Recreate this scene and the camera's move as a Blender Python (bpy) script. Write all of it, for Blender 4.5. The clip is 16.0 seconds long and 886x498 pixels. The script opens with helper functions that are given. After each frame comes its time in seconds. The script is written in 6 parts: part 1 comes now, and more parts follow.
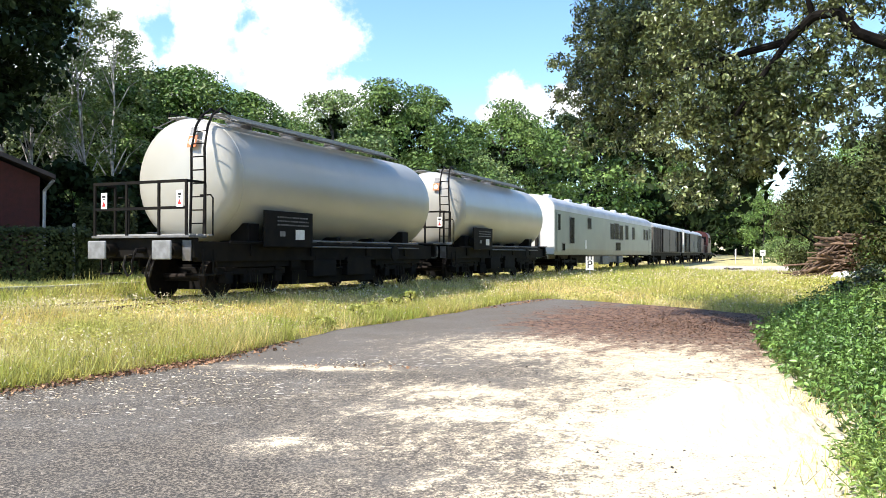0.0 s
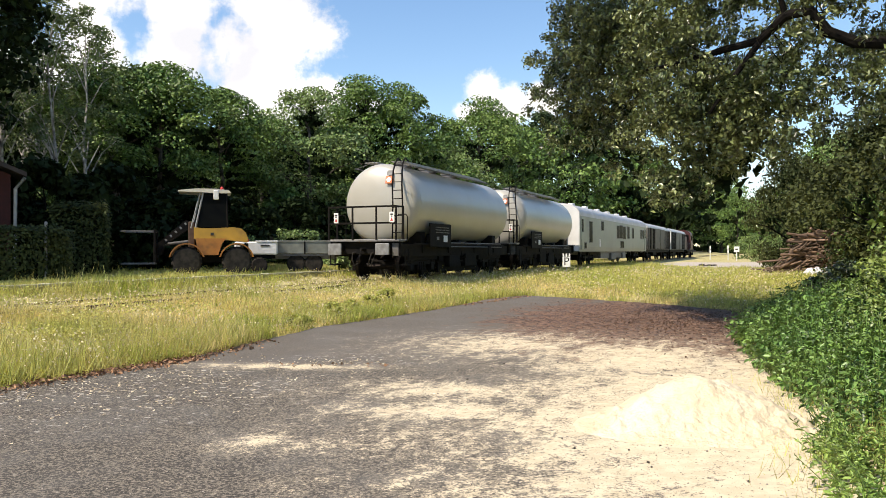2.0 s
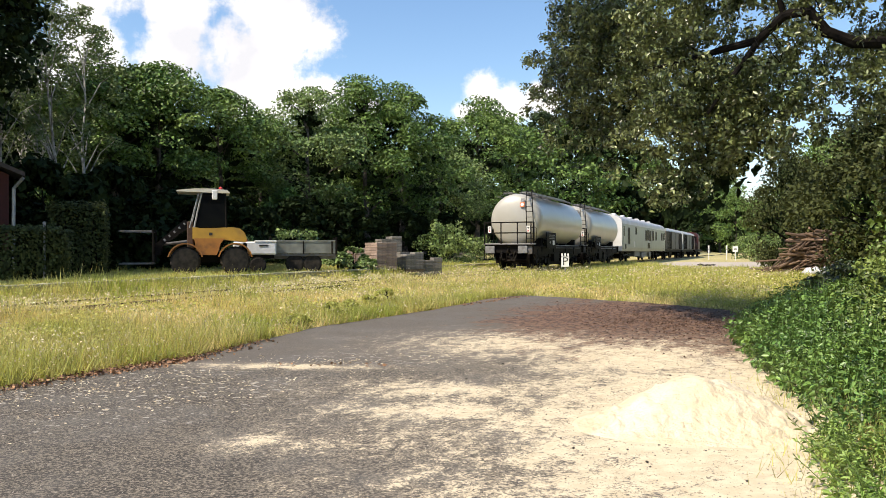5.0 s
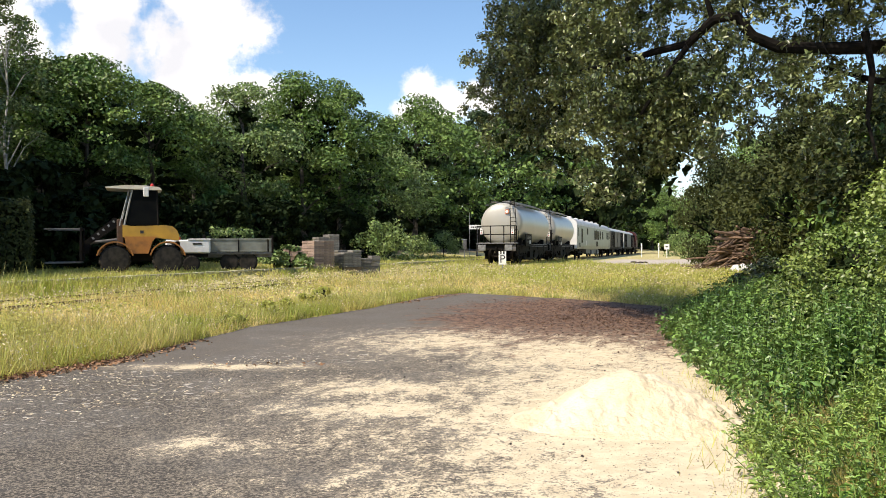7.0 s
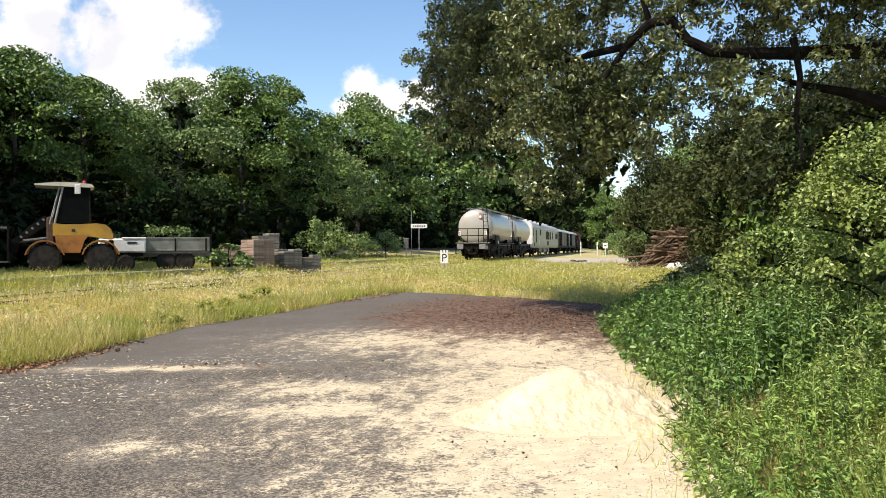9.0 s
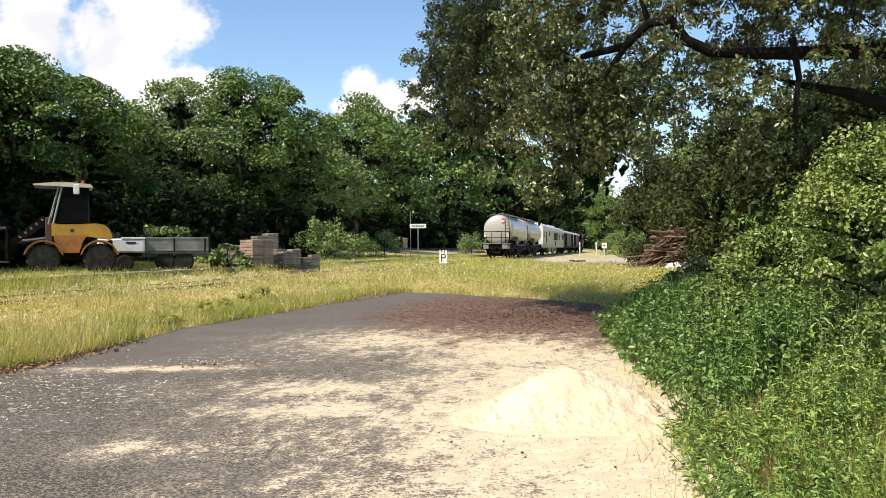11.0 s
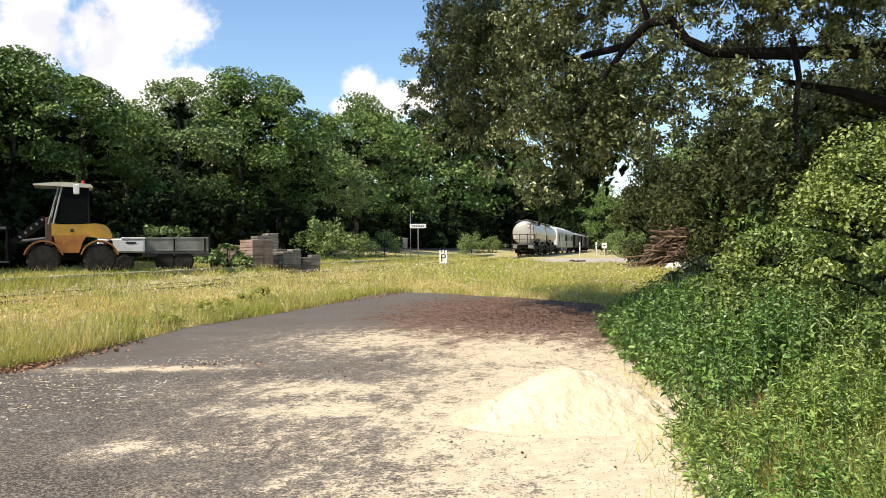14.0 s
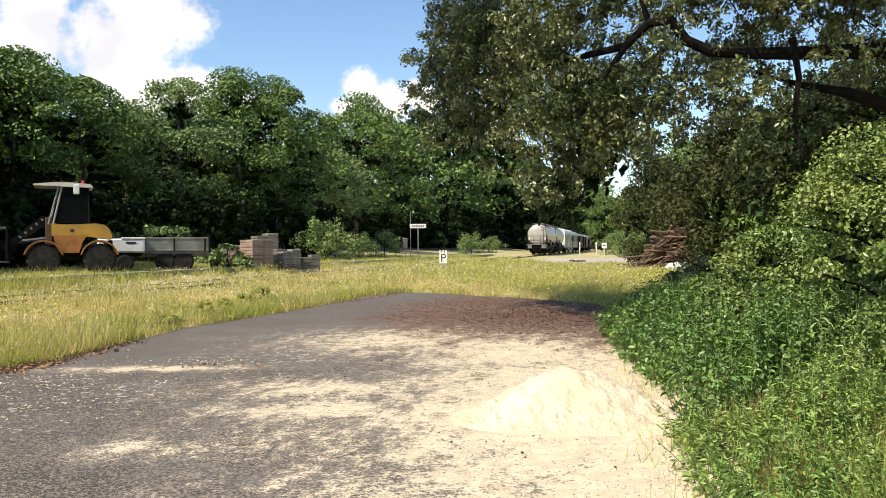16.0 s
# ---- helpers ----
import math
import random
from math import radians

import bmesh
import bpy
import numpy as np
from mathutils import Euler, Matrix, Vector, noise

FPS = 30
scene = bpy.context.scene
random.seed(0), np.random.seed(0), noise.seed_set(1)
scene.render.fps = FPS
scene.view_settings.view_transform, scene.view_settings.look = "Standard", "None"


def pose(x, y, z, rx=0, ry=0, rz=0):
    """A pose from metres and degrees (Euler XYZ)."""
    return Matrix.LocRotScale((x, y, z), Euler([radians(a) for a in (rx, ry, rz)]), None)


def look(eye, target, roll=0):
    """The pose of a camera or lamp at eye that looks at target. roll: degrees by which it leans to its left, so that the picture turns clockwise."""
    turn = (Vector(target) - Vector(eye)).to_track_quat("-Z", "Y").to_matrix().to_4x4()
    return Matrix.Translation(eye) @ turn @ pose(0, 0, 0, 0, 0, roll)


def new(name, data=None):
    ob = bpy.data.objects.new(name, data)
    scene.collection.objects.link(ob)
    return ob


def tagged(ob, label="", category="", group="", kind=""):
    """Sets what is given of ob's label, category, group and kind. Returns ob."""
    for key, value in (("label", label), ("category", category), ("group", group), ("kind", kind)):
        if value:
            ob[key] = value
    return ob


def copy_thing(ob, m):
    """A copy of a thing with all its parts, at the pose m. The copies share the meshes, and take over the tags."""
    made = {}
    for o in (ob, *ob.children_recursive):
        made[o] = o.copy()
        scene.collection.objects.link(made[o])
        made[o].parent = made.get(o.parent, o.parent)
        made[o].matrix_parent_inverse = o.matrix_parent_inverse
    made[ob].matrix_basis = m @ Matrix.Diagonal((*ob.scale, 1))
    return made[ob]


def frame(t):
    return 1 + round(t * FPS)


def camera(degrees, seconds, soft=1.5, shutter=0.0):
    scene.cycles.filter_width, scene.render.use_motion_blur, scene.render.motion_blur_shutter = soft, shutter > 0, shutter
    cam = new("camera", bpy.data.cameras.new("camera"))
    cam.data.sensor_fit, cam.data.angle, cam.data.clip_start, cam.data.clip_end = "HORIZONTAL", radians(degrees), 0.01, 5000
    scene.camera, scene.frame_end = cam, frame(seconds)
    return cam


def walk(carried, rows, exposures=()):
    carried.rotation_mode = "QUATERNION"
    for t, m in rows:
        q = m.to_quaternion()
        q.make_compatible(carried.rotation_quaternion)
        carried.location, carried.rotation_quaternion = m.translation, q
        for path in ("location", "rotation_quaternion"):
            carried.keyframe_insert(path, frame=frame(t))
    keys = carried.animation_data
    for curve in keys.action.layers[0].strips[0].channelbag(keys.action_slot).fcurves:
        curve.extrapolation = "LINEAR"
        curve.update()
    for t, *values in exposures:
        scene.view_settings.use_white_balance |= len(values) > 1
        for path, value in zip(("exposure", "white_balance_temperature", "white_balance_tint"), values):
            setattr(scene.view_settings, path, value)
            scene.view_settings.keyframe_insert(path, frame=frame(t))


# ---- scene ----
cam = camera(58.24, 16.0, soft=0.5)
# standing camera that pans to the right
YAW = [(0, 0, 0, 0), (0.5, -0.52, -0.13, 0.21), (1, -1.32, -0.05, 0.11), (1.5, -1.54, -0.19, 0.17), (2, -1.63, -0.19, 0.18),
       (2.5, -1.59, -0.19, 0.2), (3, -1.54, -0.18, 0.17), (5.0, -1.72, -0.2, 0.2), (5.5, -2.14, -0.23, 0.22), (6, -3.6, -0.29, 0.23),
       (6.5, -5.12, -0.32, 0.31), (7, -6.18, -0.36, 0.29), (7.5, -7.49, -0.4, 0.32), (8, -9.07, -0.38, 0.29), (8.5, -9.72, -0.43, 0.34),
       (9, -10.37, -0.46, 0.31), (9.5, -10.44, -0.46, 0.33), (16, -10.44, -0.46, 0.33)]
TILT = 0.39
CAM_Z = 1.5
walk(cam, [(t, pose(0, 0, CAM_Z, 90 + TILT + p, r, y)) for t, y, p, r in YAW],
     exposures=[(0, 0.87, 6350, 12), (0.4, 0.78, 6450, 11), (0.9, 0.55, 6780, 12), (1.4, 0.34, 7030, 13), (16, 0.30, 7030, 13)])

# ---- world and sun ----
SUN_AZ, SUN_EL = -119.0, 50.0      # bearing from straight ahead (right positive), height
sun_dir = Vector((math.sin(radians(SUN_AZ)) * math.cos(radians(SUN_EL)), math.cos(radians(SUN_AZ)) * math.cos(radians(SUN_EL)), math.sin(radians(SUN_EL))))


def bearing(az, d, z=0.0):
    """A place by its bearing from straight ahead, its distance on the plan and its height."""
    return Vector((math.sin(radians(az)) * d, math.cos(radians(az)) * d, z))


def make_world():
    w = bpy.data.worlds.new("sky")
    scene.world = w
    w.use_nodes = True
    nt = w.node_tree
    nt.nodes.clear()
    N, L = nt.nodes.new, nt.links.new
    out, bg = N("ShaderNodeOutputWorld"), N("ShaderNodeBackground")
    sky = N("ShaderNodeTexSky")
    sky.sky_type, sky.sun_disc = "NISHITA", False
    sky.sun_elevation, sky.sun_rotation = radians(SUN_EL), radians(SUN_AZ)
    sky.air_density, sky.dust_density, sky.ozone_density = 1.0, 0.4, 1.6
    tc = N("ShaderNodeTexCoord")
    noi = N("ShaderNodeTexNoise")
    noi.inputs["Scale"].default_value, noi.inputs["Detail"].default_value, noi.inputs["Roughness"].default_value = 11.0, 12.0, 0.62
    L(tc.outputs["Generated"], noi.inputs["Vector"])
    total = None
    # cumulus: bearing, height, size
    for az, el, size in ((-12.0, 12.5, 0.085), (-10.0, 15.5, 0.075), (-10.5, 19.0, 0.07), (-16.5, 16.0, 0.05), (-21.5, 17.5, 0.055), (-22, 13, 0.06), (-17.5, 13.0, 0.06), (-19.5, 10.5, 0.05), (-25, 11, 0.06), (-7.0, 10.8, 0.045), (-3.6, 9.8, 0.025), (4.7, 11.6, 0.034), (6.3, 10.4, 0.036), (8.7, 10.9, 0.024), (3.6, 9.8, 0.022), (48, 26, 0.12), (150, 35, 0.2)):
        d = bearing(az, math.cos(radians(el)), math.sin(radians(el)))
        dist = N("ShaderNodeVectorMath")
        dist.operation = "DISTANCE"
        dist.inputs[1].default_value = d
        L(tc.outputs["Generated"], dist.inputs[0])
        m1 = N("ShaderNodeMath")
        m1.operation = "DIVIDE"
        L(dist.outputs["Value"], m1.inputs[0])
        m1.inputs[1].default_value = size
        m2 = N("ShaderNodeMath")
        m2.operation = "SUBTRACT"
        m2.inputs[0].default_value = 1.0
        L(m1.outputs[0], m2.inputs[1])
        if total is None:
            total = m2
        else:
            mx = N("ShaderNodeMath")
            mx.operation = "SMOOTH_MAX"
            L(total.outputs[0], mx.inputs[0])
            L(m2.outputs[0], mx.inputs[1])
            mx.inputs[2].default_value = 0.1
            total = mx
    nm = N("ShaderNodeMath")
    nm.operation = "MULTIPLY_ADD"
    L(noi.outputs["Fac"], nm.inputs[0])
    nm.inputs[1].default_value, nm.inputs[2].default_value = 3.0, -1.55
    cl = N("ShaderNodeMath")
    cl.operation = "MAXIMUM"
    L(total.outputs[0], cl.inputs[0])
    cl.inputs[1].default_value = -1.0
    ad = N("ShaderNodeMath")
    ad.operation = "ADD"
    L(cl.outputs[0], ad.inputs[0])
    L(nm.outputs[0], ad.inputs[1])
    mr = N("ShaderNodeMapRange")
    mr.interpolation_type = "SMOOTHSTEP"
    mr.inputs["From Min"].default_value, mr.inputs["From Max"].default_value = -0.12, 0.42
    L(ad.outputs[0], mr.inputs["Value"])
    # thin and thick parts of the clouds
    body = N("ShaderNodeTexNoise")
    body.inputs["Scale"].default_value, body.inputs["Detail"].default_value = 9.0, 6.0
    L(tc.outputs["Generated"], body.inputs["Vector"])
    br = N("ShaderNodeMapRange")
    br.inputs["From Min"].default_value, br.inputs["From Max"].default_value = 0.36, 0.56
    L(body.outputs["Fac"], br.inputs["Value"])
    cloud = N("ShaderNodeMix")
    cloud.data_type = "RGBA"
    cloud.inputs["A"].default_value, cloud.inputs["B"].default_value = (5.6, 5.9, 6.5, 1), (7.9, 8.0, 8.2, 1)
    L(br.outputs[0], cloud.inputs["Factor"])
    mix = N("ShaderNodeMix")
    mix.data_type = "RGBA"
    L(mr.outputs[0], mix.inputs["Factor"])
    clear = N("ShaderNodeHueSaturation")
    clear.inputs["Saturation"].default_value, clear.inputs["Value"].default_value = 1.16, 1.3
    L(sky.outputs[0], clear.inputs["Color"])
    L(clear.outputs[0], mix.inputs["A"])
    L(cloud.outputs["Result"], mix.inputs["B"])
    L(mix.outputs["Result"], bg.inputs["Color"])
    bg.inputs["Strength"].default_value = 0.130
    L(bg.outputs[0], out.inputs["Surface"])


make_world()
sun = bpy.data.lights.new("sun", "SUN")
sun.energy, sun.angle, sun.color = 5.0, radians(0.55), (1.0, 0.93, 0.81)
new("sun", sun).matrix_world = look(sun_dir * 100, (0, 0, 0))

# ---- materials ----


def mat(name, c1, c2=None, rough=0.7, metal=0.0, scale=6.0, bump=0.0, bump_scale=40.0, c3=None, scale3=1.2, random_by="", spread=0.0, leaf=0.0, coat=0.0):
    """A surface of two mixed tones, with a third in larger patches, fine relief and, for pieces, a tone of each its own."""
    m = bpy.data.materials.new(name)
    m.use_nodes = True
    nt = m.node_tree
    N, L = nt.nodes.new, nt.links.new
    bs, out = nt.nodes["Principled BSDF"], nt.nodes["Material Output"]
    tc = N("ShaderNodeTexCoord")

    def noise_at(s, detail=5.0):
        n = N("ShaderNodeTexNoise")
        n.inputs["Scale"].default_value, n.inputs["Detail"].default_value = s, detail
        L(tc.outputs["Object"], n.inputs["Vector"])
        return n

    def blend(fac, a, b, lo=0.35, hi=0.65):
        r = N("ShaderNodeMapRange")
        r.inputs["From Min"].default_value, r.inputs["From Max"].default_value = lo, hi
        L(fac, r.inputs["Value"])
        x = N("ShaderNodeMix")
        x.data_type = "RGBA"
        L(r.outputs[0], x.inputs["Factor"])
        for s, v in (("A", a), ("B", b)):
            if isinstance(v, tuple):
                x.inputs[s].default_value = (*v, 1)
            else:
                L(v, x.inputs[s])
        return x.outputs["Result"]
    c2 = c2 or tuple(v * 0.75 for v in c1)
    col = blend(noise_at(scale).outputs["Fac"], c1, c2)
    if c3:
        col = blend(noise_at(scale3).outputs["Fac"], col, c3, 0.48, 0.68)
    if random_by:
        if random_by == "island":
            rnd = N("ShaderNodeNewGeometry").outputs["Random Per Island"]
        else:
            rnd = N("ShaderNodeObjectInfo").outputs["Random"]
        r = N("ShaderNodeMapRange")
        r.inputs["To Min"].default_value, r.inputs["To Max"].default_value = 1 - spread, 1 + spread
        L(rnd, r.inputs["Value"])
        hs = N("ShaderNodeHueSaturation")
        L(r.outputs[0], hs.inputs["Value"])
        L(col, hs.inputs["Color"])
        col = hs.outputs["Color"]
    L(col, bs.inputs["Base Color"])
    bs.inputs["Roughness"].default_value, bs.inputs["Metallic"].default_value = rough, metal
    bs.inputs["Coat Weight"].default_value = coat
    if bump:
        b = N("ShaderNodeBump")
        b.inputs["Strength"].default_value, b.inputs["Distance"].default_value = bump, 0.02
        L(noise_at(bump_scale, 3.0).outputs["Fac"], b.inputs["Height"])
        L(b.outputs[0], bs.inputs["Normal"])
    if leaf:
        tr = N("ShaderNodeBsdfTranslucent")
        hs = N("ShaderNodeHueSaturation")
        hs.inputs["Value"].default_value, hs.inputs["Saturation"].default_value, hs.inputs["Hue"].default_value = 1.25, 1.1, 0.485
        L(col, hs.inputs["Color"])
        L(hs.outputs[0], tr.inputs["Color"])
        mx = N("ShaderNodeMixShader")
        mx.inputs[0].default_value = leaf
        L(bs.outputs[0], mx.inputs[1])
        L(tr.outputs[0], mx.inputs[2])
        L(mx.outputs[0], out.inputs["Surface"])
    return m


M = {}
M["leaf_oak"] = mat("leaf_oak", (0.042, 0.063, 0.019), (0.172, 0.196, 0.073), 0.32, scale=1.1, random_by="island", spread=0.75, leaf=0.07)
M["bark_chip"] = mat("bark_chip", (0.085, 0.050, 0.033), (0.175, 0.105, 0.068), 0.9, scale=3, random_by="island", spread=0.4)
M["dry_leaf"] = mat("dry_leaf", (0.20, 0.10, 0.05), (0.33, 0.19, 0.10), 0.8, scale=3, random_by="island", spread=0.5)
# darkened leaf tone: shade on the right-hand trees and hedges is in the colour
M["leaf_half_shade"] = mat("leaf_half_shade", (0.036, 0.048, 0.018), (0.075, 0.086, 0.028), 0.6, scale=0.5, random_by="island", spread=0.5, leaf=0.06)
M["leaf_wood"] = mat("leaf_wood", (0.064, 0.130, 0.028), (0.165, 0.245, 0.058), 0.5, scale=0.35, random_by="island", spread=0.6, leaf=0.05)
M["leaf_light"] = mat("leaf_light", (0.095, 0.165, 0.045), (0.220, 0.290, 0.095), 0.5, scale=0.4, random_by="island", spread=0.6, leaf=0.05)
M["leaf_birch"] = mat("leaf_birch", (0.098, 0.150, 0.046), (0.143, 0.182, 0.065), 0.5, scale=0.5, random_by="island", spread=0.45, leaf=0.18)
# near-black leaves: shade of inner crowns and deep wood put into the colour
M["leaf_shade"] = mat("leaf_shade", (0.014, 0.024, 0.009), (0.022, 0.036, 0.013), 0.6, scale=0.5, random_by="island", spread=0.4, leaf=0.08)
M["leaf_pine"] = mat("leaf_pine", (0.04, 0.07, 0.03), (0.06, 0.09, 0.04), 0.6, scale=0.5, random_by="island", spread=0.35, leaf=0.1)
M["leaf_nettle"] = mat("leaf_nettle", (0.075, 0.155, 0.034), (0.145, 0.235, 0.054), 0.42, scale=0.9, random_by="island", spread=0.6, leaf=0.12)
M["leaf_herb"] = mat("leaf_herb", (0.145, 0.25, 0.050), (0.26, 0.335, 0.085), 0.42, scale=0.9, random_by="island", spread=0.55, leaf=0.18)
M["leaf_goldenrod"] = mat("leaf_goldenrod", (0.16, 0.255, 0.075), (0.27, 0.345, 0.12), 0.36, scale=0.9, random_by="island", spread=0.5, leaf=0.15)
M["leaf_bush"] = mat("leaf_bush", (0.115, 0.185, 0.042), (0.225, 0.275, 0.068), 0.4, scale=0.8, random_by="island", spread=0.5, leaf=0.12)
M["grass"] = mat("grass", (0.54, 0.465, 0.17), (0.70, 0.60, 0.30), 0.6, scale=0.45, c3=(0.34, 0.365, 0.10), scale3=0.3, random_by="island", spread=0.45, leaf=0.4)
M["seed_head"] = mat("seed_head", (0.74, 0.68, 0.50), (0.60, 0.50, 0.32), 0.7, scale=2, random_by="island", spread=0.35, leaf=0.3)
M["grass_fresh"] = mat("grass_fresh", (0.34, 0.385, 0.085), (0.50, 0.48, 0.16), 0.55, scale=0.5, random_by="island", spread=0.45, leaf=0.4)
M["grit"] = mat("grit", (0.30, 0.27, 0.22), (0.16, 0.14, 0.12), 0.9, scale=9, random_by="island", spread=0.8)
# bark near black: the crown's shade on the limbs is put into it
M["bark"] = mat("bark", (0.013, 0.011, 0.009), (0.006, 0.005, 0.0045), 0.95, scale=9, bump=0.8, bump_scale=14)
M["bark_grey"] = mat("bark_grey", (0.15, 0.13, 0.11), (0.05, 0.045, 0.04), 0.9, scale=5, bump=0.6, bump_scale=12)
M["bark_birch"] = mat("bark_birch", (0.5, 0.48, 0.44), (0.12, 0.11, 0.1), 0.8, scale=4, bump=0.3)
M["log"] = mat("log", (0.20, 0.13, 0.085), (0.10, 0.065, 0.045), 0.85, scale=5, bump=0.6, bump_scale=20, random_by="object", spread=0.45)
M["tank_paint"] = mat("tank_paint", (0.43, 0.415, 0.365), (0.405, 0.39, 0.34), 0.36, metal=0.1, scale=1.1, c3=(0.38, 0.36, 0.305), scale3=0.4, coat=0.08)
M["black_steel"] = mat("black_steel", (0.006, 0.006, 0.0065), (0.013, 0.011, 0.009), 0.7, scale=3, bump=0.15)
M["grey_steel"] = mat("grey_steel", (0.16, 0.16, 0.165), (0.10, 0.095, 0.09), 0.55, metal=0.2, scale=6, bump=0.1)
M["buffer_steel"] = mat("buffer_steel", (0.22, 0.225, 0.23), (0.14, 0.14, 0.14), 0.6, scale=7, bump=0.1)
M["wheel_steel"] = mat("wheel_steel", (0.014, 0.012, 0.011), (0.028, 0.021, 0.017), 0.6, metal=0.4, scale=8)
M["grating"] = mat("grating", (0.40, 0.39, 0.36), (0.28, 0.27, 0.25), 0.6, metal=0.2, scale=10)
M["white_plate"] = mat("white_plate", (0.75, 0.75, 0.74), (0.65, 0.65, 0.63), 0.5, scale=10)
M["sign_white"] = mat("sign_white", (0.8, 0.8, 0.79), (0.72, 0.72, 0.7), 0.45, scale=8)
M["sign_red"] = mat("sign_red", (0.55, 0.04, 0.03), (0.48, 0.035, 0.03), 0.5, scale=9)
M["sign_orange"] = mat("sign_orange", (0.65, 0.16, 0.04), (0.55, 0.13, 0.03), 0.5, scale=9)
M["black_paint"] = mat("black_paint", (0.015, 0.015, 0.016), (0.022, 0.022, 0.022), 0.5, scale=9)
M["coach_side"] = mat("coach_side", (0.195, 0.225, 0.195), (0.165, 0.195, 0.17), 0.4, scale=0.8, c3=(0.15, 0.17, 0.145), scale3=0.5)
M["coach_roof"] = mat("coach_roof", (0.52, 0.52, 0.53), (0.42, 0.42, 0.42), 0.5, scale=0.9)
M["coach_end"] = mat("coach_end", (0.7, 0.7, 0.68), (0.62, 0.62, 0.6), 0.5, scale=1.5)
M["wagon_brown"] = mat("wagon_brown", (0.10, 0.085, 0.065), (0.07, 0.06, 0.05), 0.65, scale=1.5, bump=0.15)
M["wagon_grey"] = mat("wagon_grey", (0.11, 0.115, 0.105), (0.08, 0.08, 0.075), 0.65, scale=1.5, bump=0.15)
M["loco_red"] = mat("loco_red", (0.065, 0.013, 0.012), (0.045, 0.010, 0.009), 0.5, scale=1.5)
M["glass"] = mat("glass", (0.006, 0.007, 0.008), (0.009, 0.010, 0.010), 0.25, scale=3)
M["rail_steel"] = mat("rail_steel", (0.10, 0.06, 0.04), (0.06, 0.04, 0.03), 0.7, metal=0.3, scale=9, bump=0.2)
M["sleeper"] = mat("sleeper", (0.09, 0.075, 0.06), (0.05, 0.04, 0.035), 0.9, scale=6, bump=0.5, random_by="object", spread=0.3)
M["yellow_paint"] = mat("yellow_paint", (0.50, 0.28, 0.02), (0.40, 0.22, 0.018), 0.4, scale=3, c3=(0.27, 0.15, 0.025), scale3=2.0, coat=0.2)
M["orange_paint"] = mat("orange_paint", (0.40, 0.16, 0.025), (0.31, 0.12, 0.022), 0.5, scale=3, c3=(0.2, 0.085, 0.02), scale3=3.0)
M["rubber"] = mat("rubber", (0.02, 0.019, 0.018), (0.045, 0.04, 0.034), 0.85, scale=7, bump=0.3)
M["cream_paint"] = mat("cream_paint", (0.66, 0.62, 0.52), (0.55, 0.5, 0.42), 0.5, scale=4)
M["trailer_grey"] = mat("trailer_grey", (0.24, 0.25, 0.22), (0.17, 0.18, 0.16), 0.5, metal=0.3, scale=3, c3=(0.14, 0.14, 0.12), scale3=2)
M["tarp_white"] = mat("tarp_white", (0.58, 0.59, 0.61), (0.46, 0.47, 0.49), 0.55, scale=3, bump=0.2, bump_scale=6)
M["stone_block"] = mat("stone_block", (0.34, 0.25, 0.20), (0.26, 0.19, 0.15), 0.85, scale=8, bump=0.4, random_by="object", spread=0.25)
M["stone_grey"] = mat("stone_grey", (0.22, 0.205, 0.18), (0.15, 0.14, 0.125), 0.85, scale=8, bump=0.4, random_by="object", spread=0.25)
M["pallet_wood"] = mat("pallet_wood", (0.19, 0.14, 0.09), (0.12, 0.09, 0.06), 0.85, scale=8, bump=0.3, random_by="object", spread=0.25)
M["concrete"] = mat("concrete", (0.38, 0.36, 0.24), (0.28, 0.275, 0.16), 0.9, scale=4, bump=0.4, c3=(0.24, 0.27, 0.12), scale3=0.9, random_by="object", spread=0.15)
M["sand"] = mat("sand", (0.64, 0.535, 0.365), (0.57, 0.465, 0.305), 0.95, scale=6, bump=0.9, bump_scale=30, c3=(0.68, 0.58, 0.42), scale3=2.0)
# red brick darkened: the shade over the shed is put into its colour
M["brick_red"] = mat("brick_red", (0.060, 0.014, 0.012), (0.042, 0.012, 0.010), 0.9, scale=7, bump=0.4)
M["roof_tile"] = mat("roof_tile", (0.06, 0.045, 0.04), (0.04, 0.032, 0.03), 0.85, scale=5, bump=0.5)
M["zinc"] = mat("zinc", (0.35, 0.36, 0.37), (0.26, 0.27, 0.28), 0.5, metal=0.6, scale=8)


for key, level in (("leaf_shade", 0.05), ("leaf_half_shade", 0.1), ("leaf_wood", 0.3), ("leaf_light", 0.35), ("leaf_pine", 0.15), ("bark", 0.1), ("bark_grey", 0.1)):
    M[key].node_tree.nodes["Principled BSDF"].inputs["Specular IOR Level"].default_value = level
for key in ("black_steel", "wheel_steel", "rubber"):
    M[key].node_tree.nodes["Principled BSDF"].inputs["Specular IOR Level"].default_value = 0.08
M["glass"].node_tree.nodes["Principled BSDF"].inputs["IOR"].default_value = 1.12
M["glass"].node_tree.nodes["Principled BSDF"].inputs["Specular IOR Level"].default_value = 0.04


def mix_in(nt, fac, a, b):
    x = nt.nodes.new("ShaderNodeMix")
    x.data_type = "RGBA"
    nt.links.new(fac, x.inputs["Factor"])
    for s, v in (("A", a), ("B", b)):
        if isinstance(v, tuple):
            x.inputs[s].default_value = (*v, 1)
        else:
            nt.links.new(v, x.inputs[s])
    return x.outputs["Result"]


